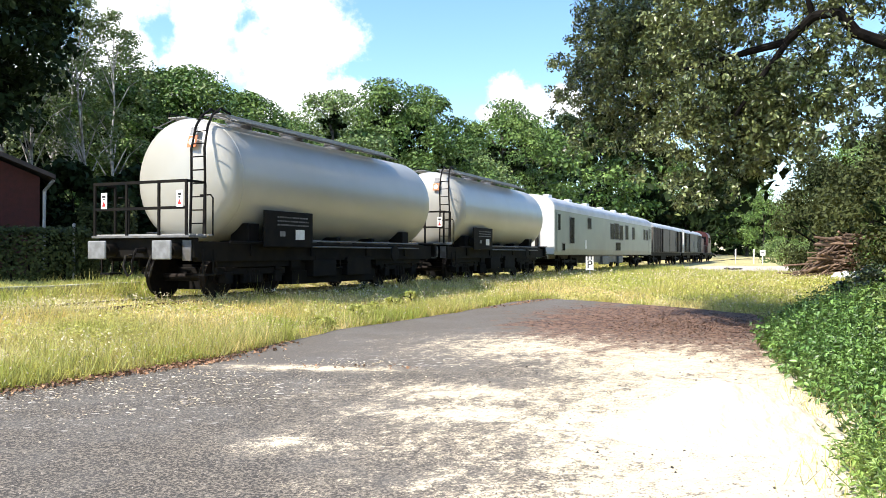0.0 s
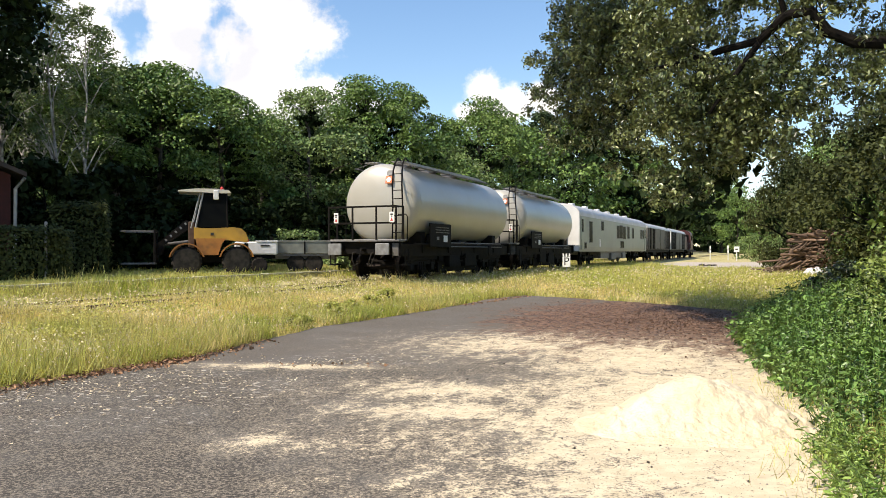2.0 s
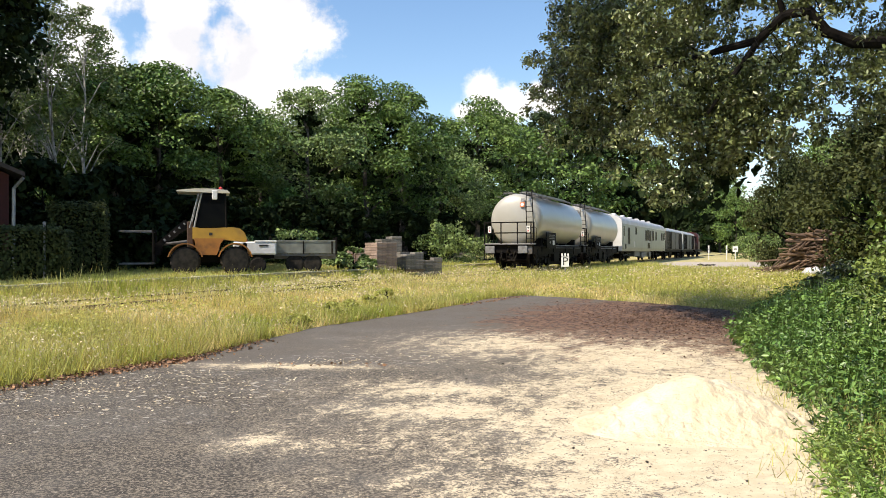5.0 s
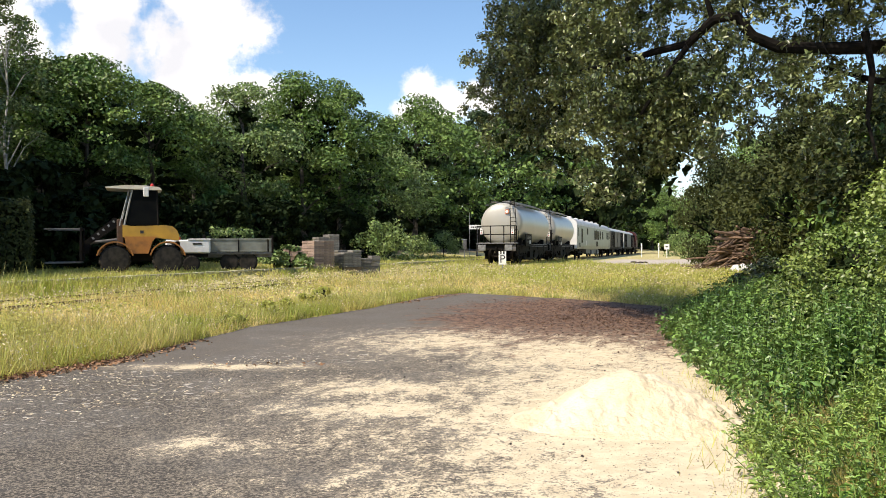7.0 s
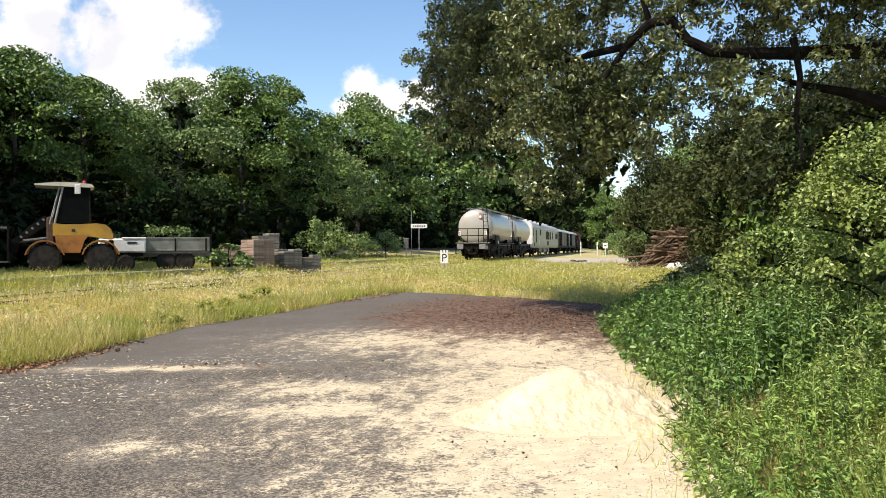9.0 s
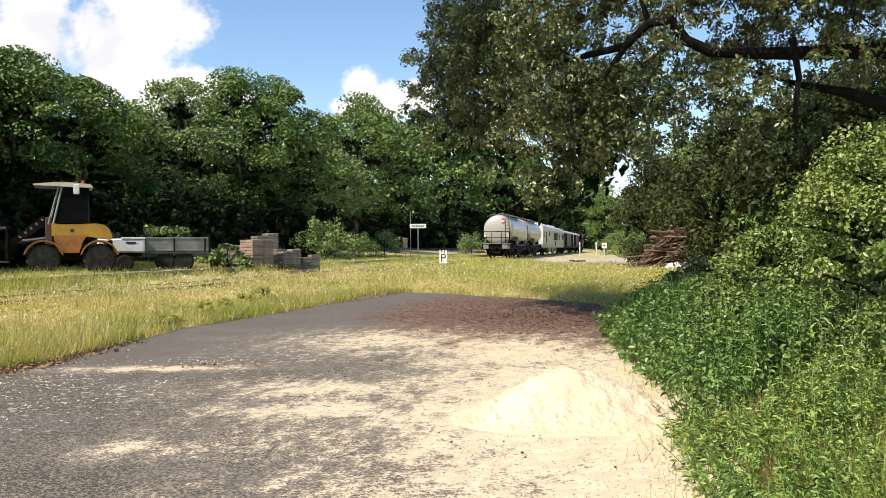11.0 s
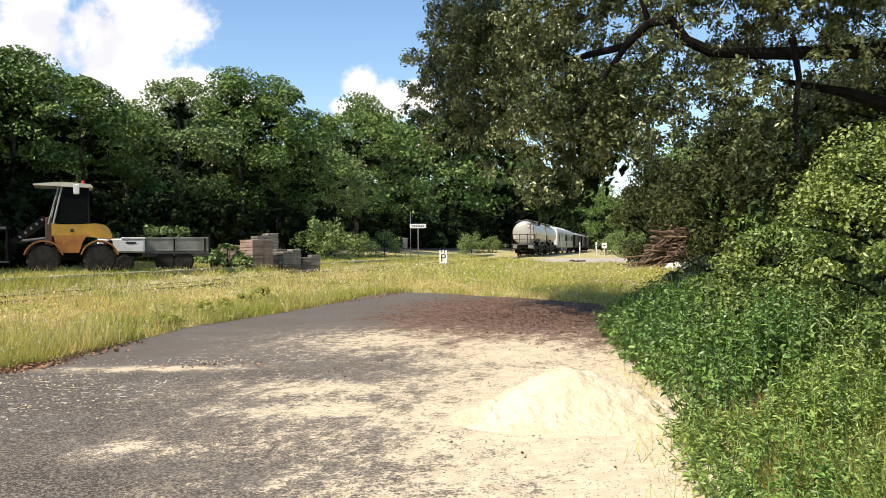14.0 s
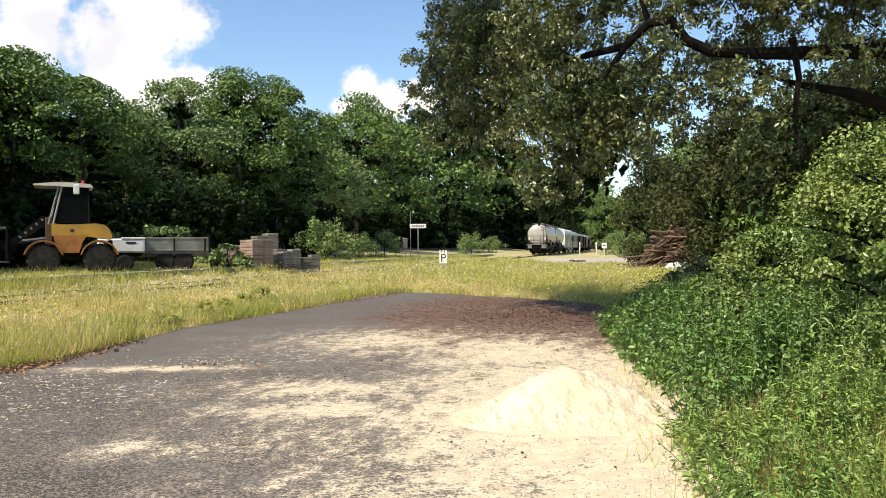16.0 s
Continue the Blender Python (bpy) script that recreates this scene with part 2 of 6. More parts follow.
class Nodes:
    """Short names for building masks from places and noise."""

    def __init__(self, name, rough=0.9):
        self.m = bpy.data.materials.new(name)
        self.m.use_nodes = True
        self.nt = self.m.node_tree
        self.bs = self.nt.nodes["Principled BSDF"]
        self.bs.inputs["Roughness"].default_value = rough
        self.tc = self.nt.nodes.new("ShaderNodeTexCoord").outputs["Object"]

    def noise(self, scale, detail=6.0, rough=0.55, stretch=None):
        n = self.nt.nodes.new("ShaderNodeTexNoise")
        n.inputs["Scale"].default_value, n.inputs["Detail"].default_value, n.inputs["Roughness"].default_value = scale, detail, rough
        v = self.tc
        if stretch:
            mp = self.nt.nodes.new("ShaderNodeMapping")
            mp.vector_type = "TEXTURE"
            mp.inputs["Rotation"].default_value = (0, 0, radians(stretch[0]))
            mp.inputs["Scale"].default_value = (1 / stretch[1], 1 / stretch[2], 1)
            self.nt.links.new(v, mp.inputs["Vector"])
            v = mp.outputs[0]
        self.nt.links.new(v, n.inputs["Vector"])
        return n.outputs["Fac"]

    def op(self, kind, a, b=0.0, c=0.0):
        n = self.nt.nodes.new("ShaderNodeMath")
        n.operation = kind
        for i, v in enumerate((a, b, c)):
            if isinstance(v, (int, float)):
                n.inputs[i].default_value = v
            else:
                self.nt.links.new(v, n.inputs[i])
        return n.outputs[0]

    def step(self, v, lo, hi):
        n = self.nt.nodes.new("ShaderNodeMapRange")
        n.interpolation_type = "SMOOTHSTEP"
        n.inputs["From Min"].default_value, n.inputs["From Max"].default_value = lo, hi
        self.nt.links.new(v, n.inputs["Value"])
        return n.outputs[0]

    def spot(self, x, y, sx, sy, turn=0.0):
        """1 at a place on the plan, falling to 0 at an ellipse of those half axes."""
        mp = self.nt.nodes.new("ShaderNodeMapping")
        mp.vector_type = "TEXTURE"
        mp.inputs["Location"].default_value = (x, y, 0)
        mp.inputs["Rotation"].default_value = (0, 0, radians(turn))
        mp.inputs["Scale"].default_value = (sx, sy, 1000)
        self.nt.links.new(self.tc, mp.inputs["Vector"])
        ln = self.nt.nodes.new("ShaderNodeVectorMath")
        ln.operation = "LENGTH"
        self.nt.links.new(mp.outputs[0], ln.inputs[0])
        return self.op("SUBTRACT", 1.0, ln.outputs["Value"])

    def mix(self, fac, a, b):
        return mix_in(self.nt, fac, a, b)

    def done(self, col, height=None, strength=0.4, dist=0.02):
        self.nt.links.new(col, self.bs.inputs["Base Color"])
        if height is not None:
            b = self.nt.nodes.new("ShaderNodeBump")
            b.inputs["Strength"].default_value, b.inputs["Distance"].default_value = strength, dist
            self.nt.links.new(height, b.inputs["Height"])
            self.nt.links.new(b.outputs[0], self.bs.inputs["Normal"])
        return self.m


def asphalt_material():
    k = Nodes("asphalt", 0.88)
    fine = k.noise(38, 4, 0.7)
    big = k.noise(0.9, 6)
    near = k.step(k.op("ADD", k.spot(0.5, 2.5, 9.5, 8.4, -8), k.op("MULTIPLY_ADD", big, 0.16, -0.08)), -0.02, 0.05)
    coarse = k.mix(k.step(k.noise(44, 3, 0.75), 0.46, 0.60), (0.033, 0.028, 0.022), (0.240, 0.203, 0.152))
    even = k.mix(k.step(fine, 0.35, 0.7), (0.094, 0.080, 0.064), (0.142, 0.123, 0.099))
    col = k.mix(near, even, coarse)
    col = k.mix(k.op("MULTIPLY", k.step(big, 0.42, 0.68), 0.5), col, (0.135, 0.125, 0.11))
    # bark litter on the far side
    br = k.op("ADD", k.spot(5.4, 15.9, 3.6, 5.8, -12), k.op("MULTIPLY_ADD", k.noise(1.6, 7), 1.5, -0.72))
    litter = k.mix(k.step(k.noise(11, 6, 0.75), 0.42, 0.58), (0.045, 0.026, 0.017), (0.215, 0.122, 0.075))
    col = k.mix(k.step(br, -0.22, 0.12), col, litter)
    # spilled sand, thick round the heap, blown out in streaks
    streak = k.noise(1.7, 12, 0.72, (-22, 1.9, 0.85))
    sp = k.op("MULTIPLY", k.spot(2.75, 6.6, 2.5, 6.2, -14), 1.35)
    for x, y, sx, sy, turn, s in ((0.45, 8.4, 1.4, 0.75, -10, 0.75), (1.4, 12.6, 1.7, 1.8, -10, 0.7), (0.3, 7.3, 1.3, 0.6, -10, 0.85), (-1.15, 6.2, 0.5, 0.3, -10, 0.55), (0.1, 6.3, 0.7, 0.5, -10, 0.3), (0.8, 4.7, 1.0, 0.8, 0, 0.35), (3.0, 10.6, 1.7, 2.6, -14, 1.0), (2.4, 6.7, 1.9, 1.7, 0, 2.2)):
        sp = k.op("MAXIMUM", sp, k.op("MULTIPLY", k.spot(x, y, sx, sy, turn), s))
    sp = k.op("ADD", sp, k.op("MULTIPLY_ADD", streak, 2.8, -1.5))
    sp = k.op("ADD", sp, k.op("ADD", k.op("MULTIPLY_ADD", k.noise(9, 6, 0.72), 2.3, -1.17), k.op("MULTIPLY_ADD", k.noise(50, 4, 0.75), 3.6, -1.85)))
    rim = k.op("ADD", k.op("MULTIPLY", k.spot(-1.7, 10.3, 1.7, 0.30, -8), 0.8), k.op("ADD", k.op("MULTIPLY_ADD", k.noise(3.5, 6, 0.7), 2.6, -1.45), k.op("MULTIPLY_ADD", k.noise(40, 3, 0.7), 1.6, -0.85)))
    sp = k.op("MAXIMUM", sp, rim)
    sand = k.mix(k.step(k.noise(7, 6), 0.35, 0.65), (0.68, 0.575, 0.40), (0.57, 0.475, 0.32))
    sand = k.mix(k.step(k.noise(22, 3, 0.6), 0.62, 0.70), sand, (0.22, 0.17, 0.11))
    col = k.mix(k.op("MULTIPLY", k.step(sp, -0.75, 0.3), 0.30), col, (0.40, 0.335, 0.25))
    col = k.mix(k.step(sp, 0.0, 0.38), col, sand)
    # fallen petals and chips
    fleck = k.noise(9, 2, 0.5, (-10, 1, 2.4))
    zone = k.op("MAXIMUM", k.spot(-3.2, 8.6, 2.6, 2.6), k.spot(-0.6, 11.0, 1.6, 0.8, -10))
    fl = k.op("MULTIPLY", k.step(fleck, 0.645, 0.675), k.step(zone, 0.0, 0.5))
    col = k.mix(fl, col, (0.55, 0.51, 0.44))
    return k.done(col, fine, 0.5, 0.012)


def ground_material():
    k = Nodes("meadow", 0.95)
    col = k.mix(k.step(k.noise(0.35, 8), 0.38, 0.62), (0.42, 0.36, 0.14), (0.52, 0.44, 0.21))
    col = k.mix(k.step(k.noise(3.0, 6), 0.48, 0.72), col, (0.15, 0.16, 0.05))
    # darker brown ground under the wood
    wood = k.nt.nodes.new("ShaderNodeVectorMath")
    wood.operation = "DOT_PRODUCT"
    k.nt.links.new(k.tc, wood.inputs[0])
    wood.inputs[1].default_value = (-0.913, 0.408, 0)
    brown_tone = k.mix(k.step(k.noise(2.0, 6), 0.4, 0.65), (0.035, 0.025, 0.016), (0.06, 0.045, 0.025))
    col = k.mix(k.step(k.op("ADD", wood.outputs["Value"], k.op("MULTIPLY_ADD", k.noise(0.5, 5), 4.0, -2.0)), 23.0, 25.5), col, brown_tone)
    # the same dark brown under the nettles
    nettle_zone = k.op("MAXIMUM", k.spot(6.0, 7.6, 3.0, 6.5, -17), k.spot(9.6, 16.0, 3.6, 5.0, -20))
    col = k.mix(k.step(nettle_zone, 0.0, 0.12), col, brown_tone)
    # bare gravel yard
    gr = k.op("ADD", k.spot(24.5, 60, 7.5, 20, -20), k.op("MULTIPLY_ADD", k.noise(0.25, 6), 1.4, -0.7))
    gravel = k.mix(k.step(k.noise(9, 5), 0.35, 0.65), (0.50, 0.44, 0.38), (0.38, 0.33, 0.28))
    col = k.mix(k.step(gr, 0.05, 0.3), col, gravel)
    return k.done(col, k.noise(6, 6), 0.8, 0.06)


M["asphalt"] = asphalt_material()
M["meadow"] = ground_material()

# ---- building helpers ----
ALPHA = 24.09                       # the track's bearing
U = Vector((math.sin(radians(ALPHA)), math.cos(radians(ALPHA)), 0))
W = Vector((-math.cos(radians(ALPHA)), math.sin(radians(ALPHA)), 0))
TRACK, RAIL_Z = 12.45, 0.53         # the track's distance from the camera's foot; top of rail


def on_track(u, w, z=0.0):
    return U * u + W * w + Vector((0, 0, z))


def smooth(v, a, b):
    t = np.clip((v - a) / (b - a), 0, 1)
    return t * t * (3 - 2 * t)


def ground_z(x, y):
    x, y = np.asarray(x, float), np.asarray(y, float)
    w = x * W.x + y * W.y
    r = np.hypot(x, y)
    low = 0.42 * np.maximum(smooth(w, 7.0, 11.0), smooth(r, 16, 34))
    low = low + 0.27 * smooth(w, 13.3, 14.1)
    return low + (0.80 - low) * smooth(w, 14.6, 15.3) + 0.8 * smooth(w, 19, 30)


def top_z(x, y):
    """The ground with the platform on it."""
    w = np.asarray(x) * W.x + np.asarray(y) * W.y
    return np.where((w > 14.55) & (w < 15.4), np.maximum(0.79, ground_z(x, y)), ground_z(x, y))


def part(name, bm, material, parent=None, label="", smooth_it=False):
    me = bpy.data.meshes.new(name)
    bm.to_mesh(me)
    bm.free()
    return mesh_part(name, me, material, parent, label, smooth_it)


def mesh_part(name, me, material, parent=None, label="", smooth_it=False):
    me.materials.append(M[material])
    if smooth_it:
        me.polygons.foreach_set("use_smooth", [True] * len(me.polygons))
    ob = new(name, me)
    if parent:
        ob.parent = parent
    if label:
        tagged(ob, label)
    return ob


def box(bm, c, s, turn=0.0, bevel=0.0, axis="Z"):
    m = Matrix.Translation(c) @ Matrix.Rotation(radians(turn), 4, axis) @ Matrix.Diagonal((*s, 1))
    vs = bmesh.ops.create_cube(bm, size=1, matrix=m)["verts"]
    if bevel:
        es = list({e for v in vs for e in v.link_edges})
        bmesh.ops.bevel(bm, geom=es, offset=bevel, segments=1, affect="EDGES")
    return bm


def boxes(items, bevel=0.0):
    bm = bmesh.new()
    for c, s, *t in items:
        box(bm, c, s, *(t or [0.0]), bevel=bevel)
    return bm


def rod(bm, a, b, r, r2=None, n=8, caps=True):
    a, b = Vector(a), Vector(b)
    q = (b - a).to_track_quat("Z", "Y").to_matrix()
    rings = []
    for p, rad in ((a, r), (b, r if r2 is None else r2)):
        rings.append([bm.verts.new(p + q @ Vector((rad * math.cos(2 * math.pi * i / n), rad * math.sin(2 * math.pi * i / n), 0))) for i in range(n)])
    for i in range(n):
        bm.faces.new((rings[0][i], rings[0][(i + 1) % n], rings[1][(i + 1) % n], rings[1][i]))
    if caps:
        bm.faces.new(rings[0][::-1])
        bm.faces.new(rings[1])
    return bm


def pipe(bm, pts, radii, n=8):
    """A tapered tube along a bent line."""
    pts = [Vector(p) for p in pts]
    if isinstance(radii, (int, float)):
        radii = [radii] * len(pts)
    rings = []
    for i, p in enumerate(pts):
        d = (pts[min(i + 1, len(pts) - 1)] - pts[max(i - 1, 0)]).normalized()
        side = d.cross(Vector((0.31, 0.17, 0.93))).normalized()
        up = side.cross(d)
        rings.append([bm.verts.new(p + radii[i] * (side * math.cos(2 * math.pi * j / n) + up * math.sin(2 * math.pi * j / n))) for j in range(n)])
    for a, b in zip(rings, rings[1:]):
        for j in range(n):
            bm.faces.new((a[j], a[(j + 1) % n], b[(j + 1) % n], b[j]))
    bm.faces.new(rings[0][::-1])
    bm.faces.new(rings[-1])
    return bm


def lathe(bm, profile, axis="Y", centre=(0, 0, 0), n=48):
    """Turns (along, radius) pairs about an axis."""
    c = Vector(centre)
    rings = []
    for a, r in profile:
        ring = []
        for i in range(n):
            p, q = r * math.cos(2 * math.pi * i / n), r * math.sin(2 * math.pi * i / n)
            ring.append(bm.verts.new(c + Vector({"Y": (p, a, q), "X": (a, p, q), "Z": (p, q, a)}[axis])))
        rings.append(ring)
    for a, b in zip(rings, rings[1:]):
        for i in range(n):
            bm.faces.new((a[i], a[(i + 1) % n], b[(i + 1) % n], b[i]))
    bm.faces.new(rings[0][::-1])
    bm.faces.new(rings[-1])
    bmesh.ops.recalc_face_normals(bm, faces=bm.faces)
    return bm


def prism(bm, outline, a, b, axis="X"):
    """A flat outline of (p, q) pushed from a to b along an axis."""
    def at(p, q, v):
        return {"X": (v, p, q), "Y": (p, v, q), "Z": (p, q, v)}[axis]
    r1 = [bm.verts.new(at(p, q, a)) for p, q in outline]
    r2 = [bm.verts.new(at(p, q, b)) for p, q in outline]
    n = len(outline)
    for i in range(n):
        bm.faces.new((r1[i], r1[(i + 1) % n], r2[(i + 1) % n], r2[i]))
    bm.faces.new(r1[::-1])
    bm.faces.new(r2)
    bmesh.ops.recalc_face_normals(bm, faces=bm.faces)
    return bm


def thing(name, label, category, m=None, group="", kind=""):
    ob = tagged(new(name), label, category, group, kind)
    if m is not None:
        ob.matrix_basis = m
    return ob


def raw_mesh(name, verts, faces):
    """A mesh from arrays; all faces have the same number of corners."""
    me = bpy.data.meshes.new(name)
    nv, (nf, k) = len(verts), faces.shape
    me.vertices.add(nv)
    me.vertices.foreach_set("co", np.asarray(verts, np.float32).ravel())
    me.loops.add(nf * k)
    me.loops.foreach_set("vertex_index", faces.astype(np.int32).ravel())
    me.polygons.add(nf)
    me.polygons.foreach_set("loop_start", np.arange(0, nf * k, k, dtype=np.int32))
    me.update(calc_edges=True)
    return me


def leaf_mesh(name, P, N, size, wide, rng, droop=0.0, along=None, fine=False):
    """Small folded leaves at P that face along N."""
    n = len(P)
    N = N / (np.linalg.norm(N, axis=1, keepdims=True) + 1e-9)
    T = rng.normal(size=(n, 3)) if along is None else along + rng.normal(size=(n, 3)) * 0.35
    T[:, 2] -= droop
    T -= N * (T * N).sum(1, keepdims=True)
    T /= np.linalg.norm(T, axis=1, keepdims=True) + 1e-9
    B = np.cross(N, T)
    s = (size * rng.uniform(0.65, 1.3, n))[:, None]
    up = N * s * 0.12
    if fine:
        v = np.stack([P - T * s * 0.5, P - T * s * 0.2 + B * s * wide * 0.85 + up, P + T * s * 0.15 + B * s * wide * 0.8 + up, P + T * s * 0.5 - N * s * 0.1,
                      P + T * s * 0.15 - B * s * wide * 0.8 + up, P - T * s * 0.2 - B * s * wide * 0.85 + up], 1).reshape(-1, 3)
        i = np.arange(n)[:, None] * 6
        f = np.concatenate([i + [0, 1, 2], i + [0, 2, 3], i + [0, 3, 4], i + [0, 4, 5]], 1).reshape(-1, 3)
    else:
        v = np.stack([P - T * s * 0.5, P + B * s * wide + up, P + T * s * 0.5, P - B * s * wide + up], 1).reshape(-1, 3)
        i = np.arange(n)[:, None] * 4
        f = np.concatenate([i + [0, 1, 2], i + [0, 2, 3]], 1).reshape(-1, 3)
    return raw_mesh(name, v, f)


def on_sphere(n, rng):
    v = rng.normal(size=(n, 3))
    return v / np.linalg.norm(v, axis=1, keepdims=True)


def clumped(rng, centres, radii, per, squash=0.75, inner=0.35):
    """Leaf places and facings over the outside of many clumps, thicker above; a small value of inner makes hollow domes."""
    Ps, Ns = [], []
    for c, r in zip(centres, radii):
        d = on_sphere(per, rng)
        if inner < 0.3:
            d[:, 2] = np.where(d[:, 2] < -0.25, -d[:, 2], d[:, 2])
        k = rng.uniform(0, 1, per) ** inner
        p = c + d * (r * k)[:, None] * np.array([1, 1, squash])
        nn = d * 0.7 + rng.normal(size=(per, 3)) * 0.55 + np.array([0, 0, 0.45])
        Ps.append(p)
        Ns.append(nn)
    return np.concatenate(Ps), np.concatenate(Ns)


# ---- ground ----


def make_ground():
    rings = np.concatenate([[0.0], np.geomspace(0.8, 3500, 130)])
    seg = 360
    a = np.linspace(0, 2 * np.pi, seg, endpoint=False)
    R, A = np.meshgrid(rings[1:], a, indexing="ij")
    x, y = R * np.sin(A), R * np.cos(A)
    z = ground_z(x, y)
    v = np.concatenate([[[0, 0, 0]], np.stack([x, y, z], -1).reshape(-1, 3)])
    nr = len(rings) - 1
    f = []
    for r in range(nr - 1):
        i = np.arange(seg)
        j = (i + 1) % seg
        f.append(np.stack([1 + r * seg + i, 1 + (r + 1) * seg + i, 1 + (r + 1) * seg + j, 1 + r * seg + j], 1))
    me = raw_mesh("ground", v, np.concatenate(f)[:, ::-1])
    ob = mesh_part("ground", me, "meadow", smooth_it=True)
    tagged(ob, "rough dry meadow ground with patchy grass", "ground", kind="structure")


ASPHALT = [(-7.5, -6), (-6.6, 0), (-5.6, 5), (-4.7, 8.2), (-4.0, 9.6), (-3.2, 11.1), (-2.0, 14.9), (0.2, 19.4), (2.0, 22.6), (3.1, 23.6), (4.5, 22.4), (6.3, 20.5), (7.4, 18.6), (6.5, 15.5), (5.2, 12.4), (4.3, 9.2), (3.9, 7.4), (3.2, 5.5), (2.7, 4.2), (2.3, 0), (2.3, -6)]


def inside(poly, x, y):
    px, py = np.array(poly).T
    res = np.zeros(x.shape, bool)
    j = len(px) - 1
    for i in range(len(px)):
        c = ((py[i] > y) != (py[j] > y)) & (x < (px[j] - px[i]) * (y - py[i]) / (py[j] - py[i] + 1e-12) + px[i])
        res ^= c
        j = i
    return res


def make_asphalt():
    rng = np.random.default_rng(4)
    pts = []
    n = len(ASPHALT)
    for i in range(n):
        a, b = np.array(ASPHALT[i]), np.array(ASPHALT[(i + 1) % n])
        k = max(2, int(np.hypot(*(b - a)) / 0.12))
        for t in np.arange(k) / k:
            p = a + (b - a) * t
            pts.append(p + 0.09 * np.array([noise.noise(Vector((p[0] * 1.3, p[1] * 1.3, 3))), noise.noise(Vector((p[0] * 1.3, p[1] * 1.3, 9)))]) + rng.normal(size=2) * 0.012)
    bm = bmesh.new()
    vs = [bm.verts.new((x, y, 0)) for x, y in pts]
    bm.faces.new(vs)
    for c in np.arange(-5, 24, 1.0):
        bmesh.ops.bisect_plane(bm, geom=bm.verts[:] + bm.edges[:] + bm.faces[:], plane_co=(0, c, 0), plane_no=(0, 1, 0))
    for c in np.arange(-7, 8, 1.0):
        bmesh.ops.bisect_plane(bm, geom=bm.verts[:] + bm.edges[:] + bm.faces[:], plane_co=(c, 0, 0), plane_no=(1, 0, 0))
    for v in bm.verts:
        v.co.z = float(ground_z(v.co.x, v.co.y)) + 0.03
    bmesh.ops.triangulate(bm, faces=bm.faces[:])
    bmesh.ops.recalc_face_normals(bm, faces=bm.faces[:])
    if sum(f.normal.z for f in bm.faces) < 0:
        bmesh.ops.reverse_faces(bm, faces=bm.faces[:])
    ob = part("pavement", bm, "asphalt", smooth_it=True)
    tagged(ob, "worn grey asphalt yard strewn with pale sand", "pavement", kind="structure")


def make_sand_heap():
    c = np.array([2.42, 6.72])
    n = 130
    g = np.linspace(-1.15, 1.15, n)
    X, Y = np.meshgrid(g, g)
    r = np.hypot(X / 1.12, Y)
    r = r * (1 + 0.10 * np.sin(3 * np.arctan2(Y, X) + 1.0))
    h = 0.40 * (0.5 + 0.5 * np.cos(np.pi * np.clip(r / 1.02, 0, 1))) ** 1.15
    h = np.where(r < 0.2, np.minimum(h, 0.365 + 0.06 * (0.2 - r)), h)
    rough = np.array([[noise.fractal(Vector((x * 5, y * 5, 2)), 0.8, 2.0, 4) for x in g] for y in g])
    dents = np.array([[noise.noise(Vector((x * 2.2, y * 2.2, 7))) for x in g] for y in g])
    crumbs = np.array([[noise.fractal(Vector((x * 14, y * 14, 5)), 0.7, 2.0, 3) for x in g] for y in g])
    foot_zone = np.exp(-((r - 0.72) / 0.2) ** 2) * (Y < 0.1)
    h = h + (0.03 * rough + 0.05 * dents) * np.clip(h / 0.15, 0, 1) + 0.032 * np.maximum(crumbs + 0.1, 0) * foot_zone + 0.008 * crumbs * np.clip(h / 0.05, 0, 1)
    z = ground_z(X + c[0], Y + c[1]) + 0.032 + h - 0.04 * np.clip((r - 0.9) / 0.1, 0, 1)
    v = np.stack([X + c[0], Y + c[1], z], -1).reshape(-1, 3)
    i = np.arange(n * n).reshape(n, n)
    f = np.stack([i[:-1, :-1], i[:-1, 1:], i[1:, 1:], i[1:, :-1]], -1).reshape(-1, 4)
    ob = mesh_part("sand_heap", raw_mesh("sand_heap", v, f), "sand", smooth_it=True)
    tagged(ob, "small heap of pale yellow sand on the asphalt", "sand heap")


def blade_mesh(name, x, y, h, wid, rng, lean=0.5):
    n = len(x)
    z = top_z(x, y)
    a = rng.uniform(0, 2 * np.pi, n)
    la = rng.uniform(0, 2 * np.pi, n)
    lean = rng.uniform(0.1, 1, n) * lean * h
    P = np.stack([x, y, z - 0.01], 1)
    S = np.stack([np.cos(a), np.sin(a), a * 0], 1) * wid[:, None]
    Ln = np.stack([np.cos(la) * lean, np.sin(la) * lean, h], 1)
    v = np.stack([P - S, P + S, P + Ln], 1).reshape(-1, 3)
    f = np.arange(n * 3).reshape(n, 3)
    return raw_mesh(name, v, f)


